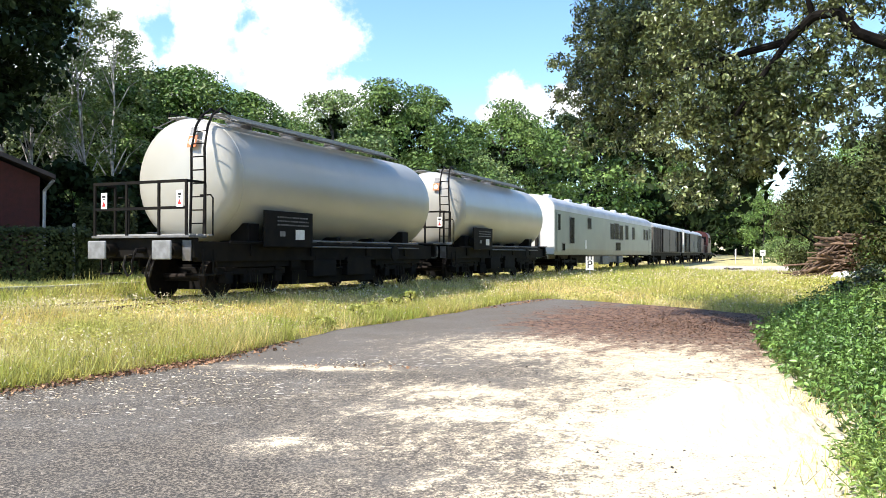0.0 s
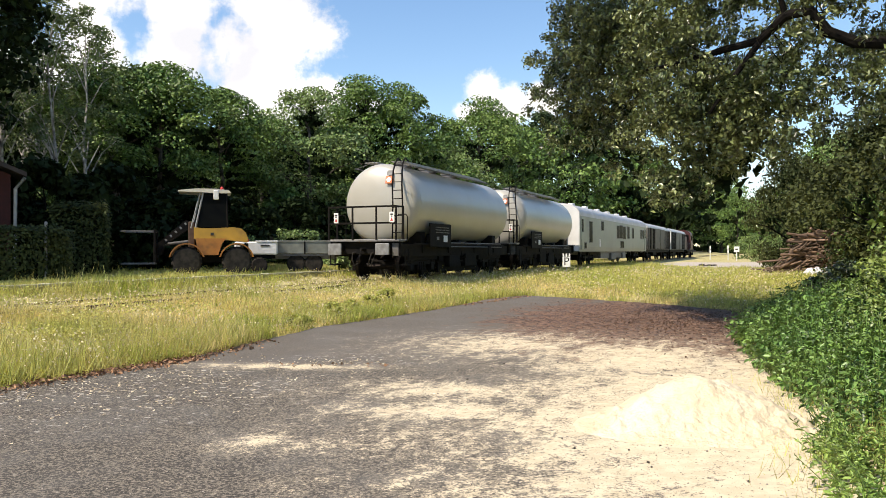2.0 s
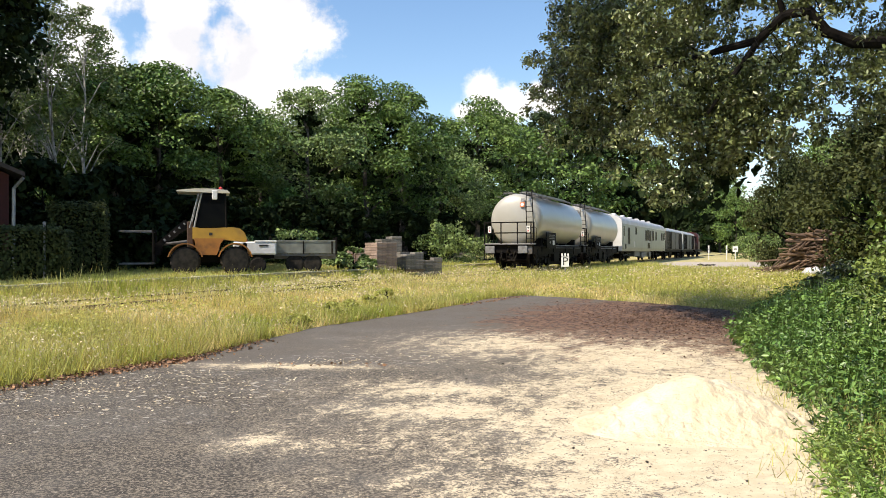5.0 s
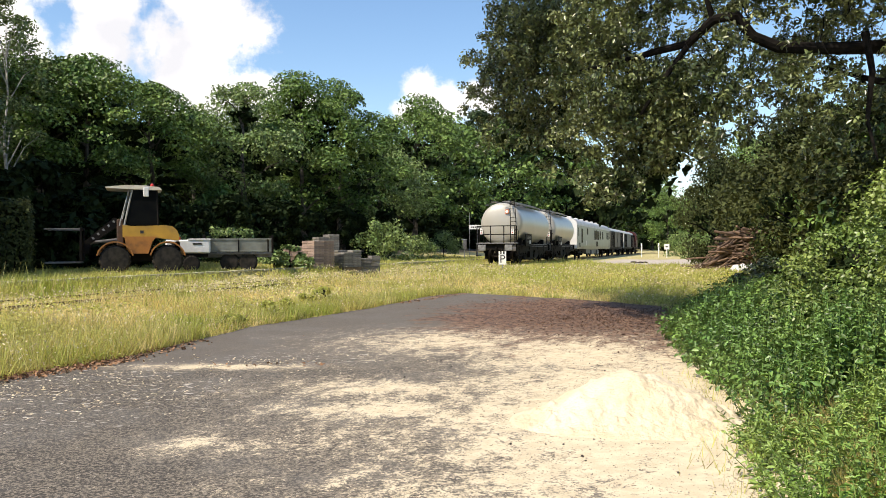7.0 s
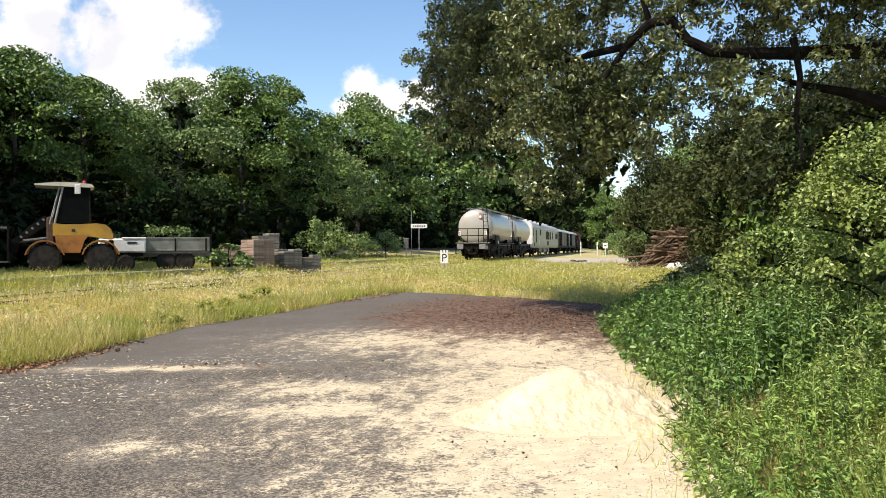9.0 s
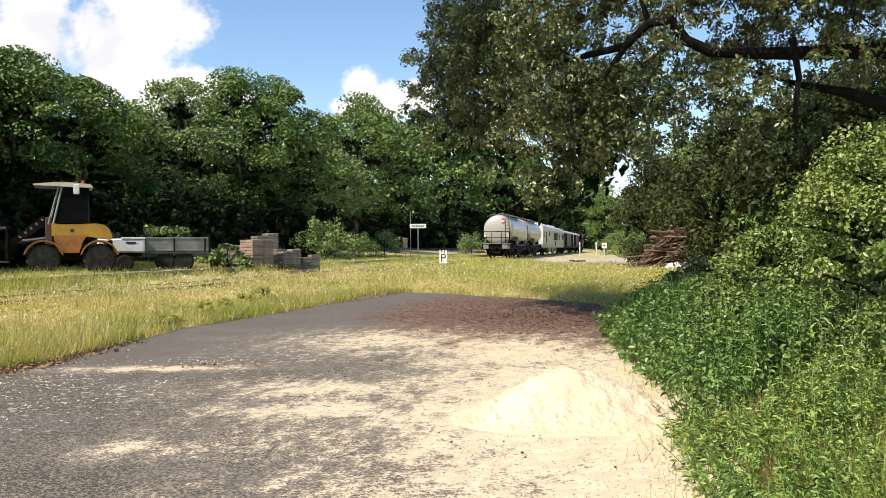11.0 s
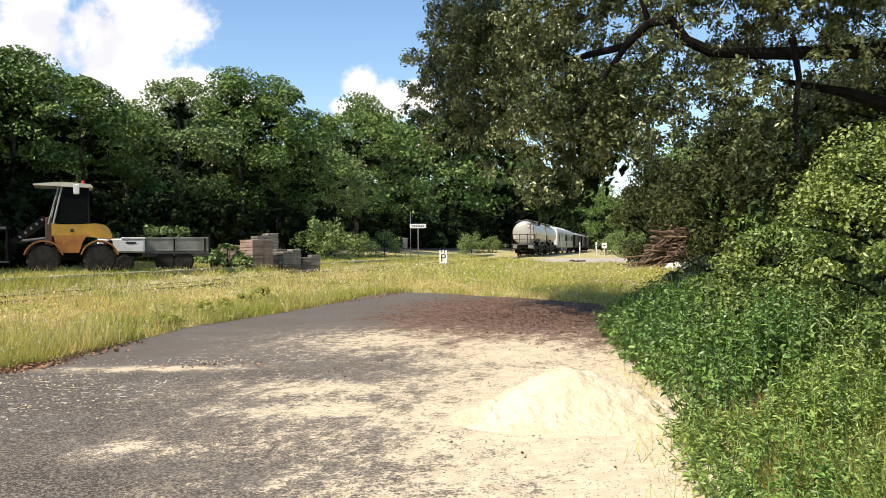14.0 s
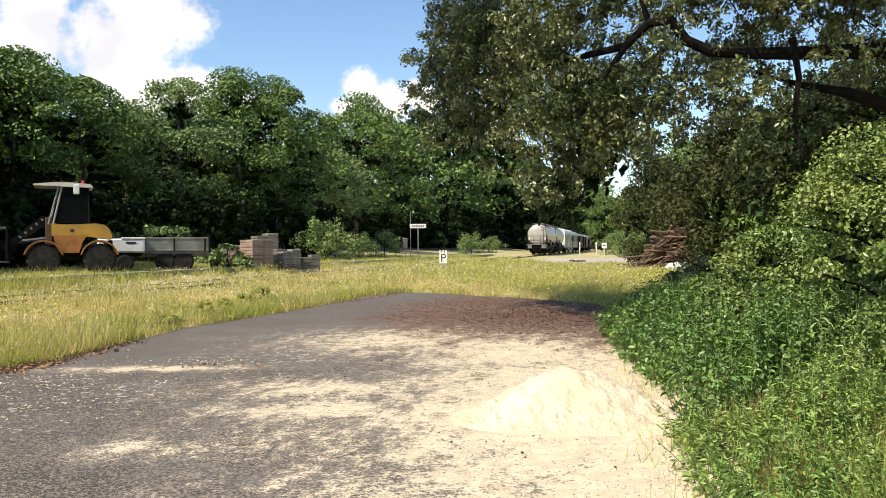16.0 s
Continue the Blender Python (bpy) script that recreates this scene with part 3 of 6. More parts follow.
def make_grass():
    rng = np.random.default_rng(11)
    # dry meadow between the yard and the platform
    az = rng.uniform(-33, 40, 1000000)
    d = 5.0 * np.exp(rng.uniform(0, 1, len(az)) * math.log(75 / 5.0))
    x, y = np.sin(np.radians(az)) * d, np.cos(np.radians(az)) * d
    w = x * W.x + y * W.y
    patch = 0.45 * (np.sin(x * 0.9 + 1.7 * np.sin(y * 0.43)) * np.sin(y * 0.7 + 1.3 * np.sin(x * 0.61)) + 0.5 * np.sin(x * 2.3 + y * 1.1) * np.sin(y * 2.9 - x * 0.8))
    yard = ((x - 24.5) / 6.5) ** 2 + ((y - 60) / 17) ** 2 < 1
    keep = ~inside(ASPHALT, x, y) & ((w < 14.25) | (w > 14.7)) & (w < 22.5) & (rng.uniform(0, 1, len(x)) < 0.75 + patch) & ~yard
    x, y, d, patch, w = x[keep], y[keep], d[keep], patch[keep], w[keep]
    h = (0.035 + 0.12 * rng.uniform(0, 1, len(x)) ** 1.6 + 0.12 * (rng.uniform(0, 1, len(x)) < 0.07)) * (1 + 0.7 * np.clip(patch, -0.4, 1)) * np.where(w > 14.5, 0.7, np.where(w > 13.4, 1.5, np.where(((w > 11.1) & (w < 11.7)) | ((w > 7.5) & (w < 8.4)), 1.7, 1)))
    wid = 0.0022 + 0.00036 * d
    fresh = ((x * U.x + y * U.y - w * 1.1 > 20) | (w > 12.9)) & (rng.uniform(0, 1, len(x)) < 0.8) | (rng.uniform(-0.1, 2.2, len(x)) < patch)
    for sel, m, lab in ((~fresh, "grass", "dry yellow-green meadow grass"), (fresh, "grass_fresh", "fresh green long grass")):
        ob = mesh_part("grass", blade_mesh("grass", x[sel], y[sel], h[sel] * (1.25 if m == "grass_fresh" else 1), wid[sel], rng, 0.85), m)
        tagged(ob, lab, "grass", kind="stuff")
    # low broad-leaved weeds among the grass
    az = rng.uniform(-33, 30, 150000)
    d = 6.0 * np.exp(rng.uniform(0, 1, len(az)) * math.log(40 / 6.0))
    x, y = np.sin(np.radians(az)) * d, np.cos(np.radians(az)) * d
    w = x * W.x + y * W.y
    spotty = np.sin(x * 1.7 + 1.1 * np.sin(y * 1.3)) * np.sin(y * 1.9 + np.sin(x * 0.9)) + 0.4 * np.sin(x * 5.1) * np.sin(y * 4.7)
    keep = ~inside(ASPHALT, x, y) & (w < 14.2) & (rng.uniform(-0.7, 1.1, len(x)) < spotty)
    x, y, d = x[keep], y[keep], d[keep]
    P = np.stack([x, y, ground_z(x, y) + rng.uniform(0.02, 0.13, len(x))], 1)
    ob = mesh_part("weeds", leaf_mesh("weeds", P, rng.normal(size=P.shape) * 0.5 + np.array([0, 0, 1.0]), 0.028 + 0.0022 * d, 0.3, rng), "grass_fresh")
    tagged(ob, "low green weeds among the dry grass", "weeds", kind="stuff")
    # pale seed heads and small white flowers
    az = rng.uniform(-33, 28, 60000)
    d = 7.0 * np.exp(rng.uniform(0, 1, len(az)) * math.log(45 / 7.0))
    x, y = np.sin(np.radians(az)) * d, np.cos(np.radians(az)) * d
    w = x * W.x + y * W.y
    drift = np.sin(x * 0.8 + 2.0 * np.sin(y * 0.5)) * np.sin(y * 1.1 - 0.7 * x)
    keep = ~inside(ASPHALT, x, y) & (w < 14.2) & ((w > 9.5) | (rng.uniform(0, 1, len(x)) < 0.6)) & (rng.uniform(-0.9, 1.0, len(x)) < drift)
    x, y, d = x[keep], y[keep], d[keep]
    P = np.stack([x, y, ground_z(x, y) + rng.uniform(0.08, 0.30, len(x))], 1)
    ob = mesh_part("seed_heads", leaf_mesh("seed_heads", P, rng.normal(size=P.shape) * 0.6 + np.array([0, -0.3, 0.5]), 0.018 + 0.0018 * d, 0.22, rng), "seed_head")
    tagged(ob, "pale seed heads and small white flowers in the meadow", "seed heads", kind="stuff")
    # tall tufts along the asphalt edge
    X, Y = [], []
    edge = ASPHALT[2:12]
    for (ax, ay), (bx, by) in zip(edge, edge[1:]):
        n = int(math.hypot(bx - ax, by - ay) * 14)
        for _ in range(n):
            t = rng.uniform()
            px, py = ax + (bx - ax) * t - abs(rng.normal()) * 0.5 - 0.05, ay + (by - ay) * t + rng.normal() * 0.2
            k = rng.integers(25, 70)
            X.append(px + rng.normal(size=k) * 0.1)
            Y.append(py + rng.normal(size=k) * 0.1)
    x, y = np.concatenate(X), np.concatenate(Y)
    keep = ~inside(ASPHALT, x - 0.02, y)
    x, y = x[keep], y[keep]
    ob = mesh_part("grass_tufts", blade_mesh("grass_tufts", x, y, rng.uniform(0.12, 0.36, len(x)), np.full(len(x), 0.008), rng, 0.8), "grass_fresh")
    tagged(ob, "taller green tufts along the asphalt edge", "grass", kind="stuff")


def make_track(name, w, rail_z, u0, u1, label, sleepers=True):
    tr = thing(name, label, "track", kind="structure")
    m = pose(*on_track(0, w, rail_z), 0, 0, -ALPHA)
    tr.matrix_basis = m
    prof = [(-0.036, 0), (0.036, 0), (0.036, -0.03), (0.012, -0.045), (0.012, -0.125), (0.07, -0.145), (-0.07, -0.145), (-0.012, -0.125), (-0.012, -0.045), (-0.036, -0.03)]
    for s in (-0.7535, 0.7535):
        part("rail", prism(bmesh.new(), [(s + p, q) for p, q in prof], u0, u1, "Y"), "rail_steel", tr)
    if sleepers:
        me = bpy.data.meshes.new("sleeper")
        bm = boxes([((0, 0, -0.22), (2.5, 0.25, 0.15))], 0.015)
        bm.to_mesh(me)
        bm.free()
        me.materials.append(M["sleeper"])
        for i in range(130):
            u = u0 + 12 + i * 0.62
            if u < u1:
                o = new("sleeper", me)
                o.parent = tr
                o.location = (0, u, 0.01 * math.sin(i * 2.3))


def make_platform():
    pf = thing("platform", "low platform edged with weathered concrete kerb slabs", "platform", kind="structure")
    pf.matrix_basis = pose(*on_track(0, 14.3, 0), 0, 0, -ALPHA)
    part("platform_body", boxes([((-0.54, 22, 0.38), (1.0, 120, 0.80))]), "concrete", pf)
    me = bpy.data.meshes.new("kerb_slab")
    bm = boxes([((-0.14, 0, 0.81), (0.30, 0.985, 0.07))], 0.012)
    bm.to_mesh(me)
    bm.free()
    me.materials.append(M["concrete"])
    for i in range(118):
        o = new("kerb_slab", me)
        o.parent = pf
        o.location = (0.012 * math.sin(i * 5.1), -37 + i, 0.006 * math.sin(i * 3.7))


def make_edge_litter():
    """Dry leaves blown against the asphalt edge, long grass at the sand's border."""
    rng = np.random.default_rng(19)
    P = []
    for (ax, ay), (bx, by), n in (((-4.75, 8.2), (-4.0, 9.6), 420), ((-4.0, 9.6), (-3.2, 11.1), 700), ((-3.2, 11.1), (-2.6, 13.0), 260), ((-2.2, 10.35), (-0.4, 10.3), 35), ((1.0, 20.6), (3.0, 23.2), 260)):
        t = rng.uniform(0, 1, n)
        P.append(np.stack([ax + (bx - ax) * t + 0.12 + rng.normal(size=n) * 0.12, ay + (by - ay) * t + rng.normal(size=n) * 0.1, t * 0], 1))
    P = np.concatenate(P)
    P[:, 2] = ground_z(P[:, 0], P[:, 1]) + 0.04 + rng.uniform(0, 0.02, len(P))
    ob = mesh_part("leaf_litter", leaf_mesh("leaf_litter", P, rng.normal(size=P.shape) * 0.45 + np.array([0, 0, 1.0]), 0.05, 0.35, rng), "dry_leaf")
    tagged(ob, "brown dry leaves along the asphalt edge", "leaf litter", kind="stuff")
    # bark chips on the far side of the yard
    n = 7000
    x, y = 5.5 + rng.normal(size=n) * 1.35, 16.2 + rng.normal(size=n) * 2.3
    ok = inside(ASPHALT, x, y)
    P = np.stack([x, y, ground_z(x, y) + 0.034 + rng.uniform(0, 0.02, n)], 1)[ok]
    ob = mesh_part("bark_chips", leaf_mesh("bark_chips", P, rng.normal(size=P.shape) * 0.4 + np.array([0, 0, 1.0]), 0.042, 0.3, rng), "bark_chip")
    tagged(ob, "brown bark chips strewn over the asphalt", "bark chips", kind="stuff")
    # fallen petals on the near asphalt
    n = 2000
    x, y = -3.3 + rng.normal(size=n) * 1.2, 9.0 + rng.normal(size=n) * 0.9
    far = rng.uniform(0, 1, n) < 0.25
    x, y = np.where(far, -1.2 + rng.normal(size=n) * 1.3, x), np.where(far, 10.6 + rng.normal(size=n) * 0.5, y)
    ok = inside(ASPHALT, x, y) & (np.sin(x * 3.1 + 1.5 * np.sin(y * 2.2)) * np.sin(y * 3.7) > rng.uniform(-1.0, 0.9, n))
    P = np.stack([x, y, ground_z(x, y) + 0.034 + rng.uniform(0, 0.006, n)], 1)[ok]
    ob = mesh_part("petals", leaf_mesh("petals", P, rng.normal(size=P.shape) * 0.15 + np.array([0, 0, 1.0]), 0.034, 0.36, rng), "seed_head")
    tagged(ob, "pale fallen petals on the asphalt", "petals", kind="stuff")
    # loose grit
    n = 9000
    x, y = rng.uniform(-4.5, 3.6, n), 2.6 + 8.0 * rng.uniform(0, 1, n) ** 1.3
    ok = inside(ASPHALT, x, y)
    x, y = x[ok], y[ok]
    n = len(x)
    r = (0.0035 + 0.006 * rng.uniform(0, 1, n) ** 2)[:, None]
    c = np.stack([x, y, ground_z(x, y) + 0.031], 1)
    a = rng.uniform(0, 6.28, n)
    corners = [c + r * np.stack([np.cos(a + t), np.sin(a + t), 0 * a], 1) * rng.uniform(0.7, 1.3, (n, 1)) for t in (0, 2.09, 4.19)] + [c + r * np.stack([0.2 * np.cos(a), 0.2 * np.sin(a), 0 * a + 0.9], 1)]
    i = np.arange(n)[:, None] * 4
    f = np.concatenate([i + [0, 1, 3], i + [1, 2, 3], i + [2, 0, 3]], 1).reshape(-1, 3)
    ob = mesh_part("grit", raw_mesh("grit", np.stack(corners, 1).reshape(-1, 3), f), "grit")
    tagged(ob, "loose grit on the worn asphalt", "grit", kind="stuff")
    n = 2600
    az, d = rng.uniform(38.6, 44, n), rng.uniform(3.8, 6.2, n)
    x, y = np.sin(np.radians(az)) * d, np.cos(np.radians(az)) * d
    e = np.array([(2.2, 4.4), (2.75, 5.6), (3.5, 7.4), (3.9, 9.1)])
    t = rng.uniform(3.6, 9, 600)
    x = np.concatenate([x, np.interp(t, e[:, 1], e[:, 0]) + rng.normal(size=600) * 0.16])
    y = np.concatenate([y, t])
    ob = mesh_part("long_grass", blade_mesh("long_grass", x, y, np.concatenate([rng.uniform(0.2, 0.5, n), rng.uniform(0.05, 0.22, 600)]), np.full(len(x), 0.004), rng, 0.8), "grass_fresh")
    tagged(ob, "long yellowish grass beside the nettles", "grass", kind="stuff")


def make_clods():
    """Small dark crumbs of earth on the sand."""
    rng = np.random.default_rng(17)
    bm = bmesh.new()
    for i in range(260):
        x, y = 2.4 + rng.normal() * 1.1, 7.2 + rng.normal() * 2.2
        if not inside(ASPHALT, np.array([x + 0.3]), np.array([y]))[0] or math.hypot(x - 2.42, y - 6.72) < 0.9 or y < 3:
            continue
        r = 0.004 + 0.008 * rng.uniform() ** 3
        m = Matrix.Translation((x, y, float(ground_z(x, y)) + 0.03 + r * 0.5)) @ Matrix.Rotation(rng.uniform(0, 3), 4, "Z") @ Matrix.Diagonal((r * 1.4, r, r * 0.8, 1))
        bmesh.ops.create_icosphere(bm, subdivisions=1, radius=1, matrix=m)
    tagged(part("clods", bm, "bark_grey"), "small dark crumbs of earth on the sand", "clods", kind="stuff")


make_ground()
make_asphalt()
make_sand_heap()
make_track("track", TRACK, RAIL_Z, -60, 420, "railway track with rusty rails sunk in dry grass")
make_track("siding_track", 9.15, 0.185, -60, 150, "disused siding rails almost hidden in grass", False)
make_platform()
make_grass()
make_clods()
make_edge_litter()

# ---- train ----


def make_wheelset(parent, u, r=0.46):
    ws = part("wheelset", rod(bmesh.new(), (-1.0, 0, 0), (1.0, 0, 0), 0.085, n=12), "wheel_steel", parent)
    ws.location = (0, u, r)
    for s in (-1, 1):
        bm = bmesh.new()
        prof = [(s * 0.69, r + 0.03), (s * 0.72, r + 0.03), (s * 0.735, r), (s * 0.83, r - 0.01), (s * 0.83, r - 0.08), (s * 0.79, r - 0.09), (s * 0.78, 0.16), (s * 0.84, 0.13), (s * 0.84, 0.05)]
        lathe(bm, prof, "X", n=28)
        for i in range(4):
            a = i * math.pi / 2
            rod(bm, (s * 0.785, 0.25 * math.cos(a), 0.25 * math.sin(a)), (s * 0.80, 0.25 * math.cos(a), 0.25 * math.sin(a)), 0.05, n=6)
        part("wheel", bm, "wheel_steel", ws, smooth_it=False)
    return ws


WHEELS = []


def make_bogie(wagon, u, base=1.8, cover="black_steel"):
    items = [((0, 0, 0.62), (2.0, 0.35, 0.22))]
    for s in (-1, 1):
        items += [((s * 1.02, 0, 0.60), (0.10, base + 0.7, 0.16)), ((s * 1.02, 0, 0.44), (0.12, 0.7, 0.24))]
        for k in (-1, 1):
            items += [((s * 1.02, k * base / 2, 0.46), (0.2, 0.28, 0.26)), ((s * 1.03, k * base / 2, 0.68), (0.16, 0.2, 0.14)), ((s * 0.86, k * (base / 2 - 0.55), 0.42), (0.1, 0.06, 0.4))]
    bogie = part("bogie", boxes(items, 0.015), cover, wagon)
    bogie.location = (0, u, 0)
    for k in (-1, 1):
        WHEELS.append((make_wheelset(bogie, k * base / 2), k * base / 2))
    for s in (-1, 1):
        for k in (-0.18, 0, 0.18):
            part("spring", lathe(bmesh.new(), [(0.34, 0.06), (0.5, 0.06), (0.5, 0.045), (0.62, 0.045)], "Z", (s * 1.06, k, 0), 10), "black_steel", bogie)
    return bogie


def make_buffers(wagon, u, out, square=True):
    for s in (-1, 1):
        bm = bmesh.new()
        lathe(bm, [(0, 0.14), (out * 0.30, 0.13), (out * 0.30, 0.10), (out * 0.58, 0.10)], "Y", (0, 0, 0), 16)
        b = part("buffer", bm, "black_steel", wagon)
        b.location = (s * 0.875, u, 1.06)
        bm = bmesh.new()
        if square:
            box(bm, (0, out * 0.60, 0), (0.50, 0.05, 0.38), bevel=0.018)
        else:
            lathe(bm, [(out * 0.57, 0.2), (out * 0.60, 0.22), (out * 0.62, 0.2)], "Y", n=24)
        part("buffer_plate", bm, "buffer_steel", b, "worn grey steel buffer plate")
    bm = bmesh.new()
    lathe(bm, [(0, 0.07), (out * 0.3, 0.05)], "Y", (0, u, 1.05), 10)
    pipe(bm, [(0, u + out * 0.3, 1.08), (0.03, u + out * 0.42, 1.0), (0, u + out * 0.48, 0.8), (-0.02, u + out * 0.42, 0.62), (0, u + out * 0.36, 0.7)], 0.03, 6)
    part("coupling", bm, "black_steel", wagon)
    for s in (-0.35, 0.35, 0.5):
        bm = pipe(bmesh.new(), [(s, u, 0.95), (s, u + out * 0.25, 0.93), (s * 0.92, u + out * 0.36, 0.72), (s * 0.7, u + out * 0.3, 0.52), (s * 0.5, u + out * 0.22, 0.6)], 0.025, 6)
        part("brake_hose", bm, "rubber", wagon)


def warning_plate(wagon, x, u, z):
    p = part("warning_plate", boxes([((0, 0, 0), (0.17, 0.012, 0.34))], 0.004), "sign_white", wagon, "white plate with red and black marks")
    p.location = (x, u, z)
    bm = bmesh.new()
    prism(bm, [(-0.05, -0.12), (0.05, -0.12), (0.0, -0.01)], -0.012, -0.007, "Y")
    part("red_mark", bm, "sign_red", p)
    part("dark_mark", boxes([((0, -0.009, 0.09), (0.09, 0.006, 0.05)), ((0, -0.009, 0.03), (0.05, 0.006, 0.03))]), "black_paint", p)


def make_tank_wagon(m):
    """Runs along its own y; its rear tank end is at y = 0, the top of rail at z = 0."""
    w = thing("tank_wagon", "pale grey cylindrical tank wagon on a black frame", "railway wagon", m, "tank wagons of the train")
    r, zc, y0, y1 = 1.40, 2.62, -0.02, 10.58
    prof = [(y0, 0.05), (y0 + 0.012, 0.3), (y0 + 0.05, 0.6), (y0 + 0.115, 0.9), (y0 + 0.165, 1.06), (y0 + 0.21, 1.17), (y0 + 0.27, 1.27), (y0 + 0.35, 1.35), (y0 + 0.44, 1.39), (y0 + 0.52, 1.40)]
    body = prof + [(y0 + 0.8, r), (2.9, r), (5.2, r), (7.8, r), (y1 - 0.8, r)] + [(y1 - (a - y0), q) for a, q in prof[::-1]]
    tank = part("tank", lathe(bmesh.new(), body, "Y", (0, 0, zc), 72), "tank_paint", w, "pale grey painted steel tank", True)
    part("seam", lathe(bmesh.new(), [(y0 + 0.60, r - 0.01), (y0 + 0.61, r + 0.006), (y0 + 0.66, r + 0.006), (y0 + 0.67, r - 0.01)], "Y", (0, 0, zc), 72), "tank_paint", tank)
    # underframe
    items = [((s * 1.16, 5.0, 1.03), (0.1, 11.4, 0.42)) for s in (-1, 1)]
    items += [((s * 1.34, 5.0, 1.235), (0.06, 9.6, 0.06)) for s in (-1, 1)]
    items += [((0, 5.0, 1.02), (0.5, 11.4, 0.3)), ((0, 5.0, 0.78), (0.9, 3.2, 0.35)), ((1.0, 5.9, 0.66), (0.45, 1.3, 0.5)), ((1.05, 4.1, 0.62), (0.4, 1.1, 0.42)), ((1.12, 7.2, 0.8), (0.1, 0.5, 0.3)), ((1.12, 2.9, 0.8), (0.1, 0.4, 0.3)), ((0, 5.0, 0.55), (1.6, 4.6, 0.2)), ((-0.9, 4.2, 0.72), (0.5, 1.2, 0.45))]
    items += [((0, y, 1.1), (2.5, 0.3, 0.34)) for y in (1.2, 3.6, 6.4, 8.8)]
    # black filler boxes between and over the bogies, standing in for the shadow there
    items += [((0, 5.0, 0.40), (2.1, 4.2, 0.34)), ((0.5, 3.3, 0.55), (1.0, 0.8, 0.5)), ((0.3, 6.9, 0.5), (1.2, 0.7, 0.5))]
    items += [((s * 1.1, y, 0.80), (0.06, 2.6, 0.22)) for s in (-1, 1) for y in (1.35, 8.65)]
    items += [((0, y, 0.42), (1.3, 1.1, 0.5)) for y in (1.35, 8.65)]
    items += [((s * 0.95, y, 1.42), (0.5, 0.4, 0.5)) for s in (-1, 1) for y in (1.2, 8.8)]
    items += [((1.2, 4.3, 0.62), (0.05, 1.4, 0.05)), ((1.2, 3.7, 0.8), (0.05, 0.05, 0.4)), ((1.2, 4.9, 0.8), (0.05, 0.05, 0.4))]
    part("underframe", boxes(items, 0.01), "black_steel", w)
    for x, z, r_ in ((1.33, 1.30, 0.025), (1.36, 1.16, 0.02)):
        part("running_pipe", rod(bmesh.new(), (x, 1.9, z), (x, 9.4, z), r_), "grey_steel", w)
    for y, s in ((-0.80, -1), (10.85, 1)):
        part("headstock", boxes([((0, y, 1.10), (2.62, 0.16, 0.42))], 0.02), "black_steel", w)
        part("end_sill", boxes([((0, y - s * 0.0, 1.335), (2.66, 0.5, 0.05)), ((1.15, y + s * 0.1, 1.05), (0.22, 0.03, 0.42))], 0.006), "grey_steel", w, "worn grey end sill")
        make_buffers(w, y + s * 0.08, s * 0.72)
    # railed platform at the rear end
    for i in range(7):
        part("deck_slat", boxes([((0, -0.95 + 0.11 * i, 1.375), (2.6, 0.07, 0.03))]), "grating", w)
    rz = 2.46
    for x in (-1.28, -0.38, 0.5, 1.22):
        part("railing_post", boxes([((x, -1.0, (rz + 1.35) / 2), (0.055, 0.035, rz - 1.35))]), "black_steel", w)
    for z in (rz, 1.92):
        part("railing_bar", boxes([((-0.03, -1.0, z), (2.55, 0.04, 0.06))]), "black_steel", w, "black steel railing bar")
    for x in (-1.28, 1.22):
        part("railing_bar", boxes([((x, -0.72, rz), (0.04, 0.55, 0.05))]), "black_steel", w)
        part("railing_post", boxes([((x, -0.45, (rz + 1.35) / 2), (0.05, 0.035, rz - 1.35))]), "black_steel", w)
    for x in (-0.98, 1.08):
        warning_plate(w, x, -1.035, 2.10)
    bm = bmesh.new()
    for x in (0.80, 1.16):
        pts = [(x, -0.42, 1.36), (x, -0.38, 2.6), (x * 0.97, -0.36, 3.2), (x * 0.9, -0.16, 3.70), (x * 0.82, 0.10, 3.98), (x * 0.75, 0.45, 4.18), (x * 0.7, 0.85, 4.12)]
        pipe(bm, pts, 0.028, 6)
    for i in range(9):
        z = 1.62 + i * 0.28
        y = -0.38 + (max(0, z - 3.2) * 0.4)
        k = 1 - max(0, z - 3.2) * 0.18
        rod(bm, (0.80 * k, y, z), (1.16 * k, y, z), 0.016, n=6)
    part("ladder", bm, "black_steel", w, "black end ladder bent over the tank")
    for s in (-1.02, 1.3):
        part("grab_bar", pipe(bmesh.new(), [(s, -0.3, 1.36), (s, -0.3, 2.15), (s - 0.06, -0.3, 2.22), (s - 0.35, -0.28, 2.22)], 0.017, 6), "black_steel", w)
    # walkway on the top
    for x in (-0.52, 0.52):
        for k in range(4):
            part("walkway_slat", boxes([((x + (k - 1.5) * 0.13, 4.4, 4.10), (0.10, 7.6, 0.025))]), "grating", w)
    for k in range(5):
        part("walkway_slat", boxes([((0.80 + 0.075 * k, 4.4, 4.055 - 0.03 * k), (0.05, 7.4, 0.02))]), "grating", w)
    for x in (-1.0, 1.0):
        part("side_rail", rod(bmesh.new(), (x * 1.1, 0.5, 3.90), (x * 1.1, 8.4, 3.90), 0.018, n=6), "grey_steel", w)
        for y in np.arange(0.6, 8.5, 0.42 if x > 0 else 0.97):
            part("strut", rod(bmesh.new(), (x * 1.1, y, 3.90), (x * 0.5, y, 4.08), 0.013, n=5), "grey_steel", w)
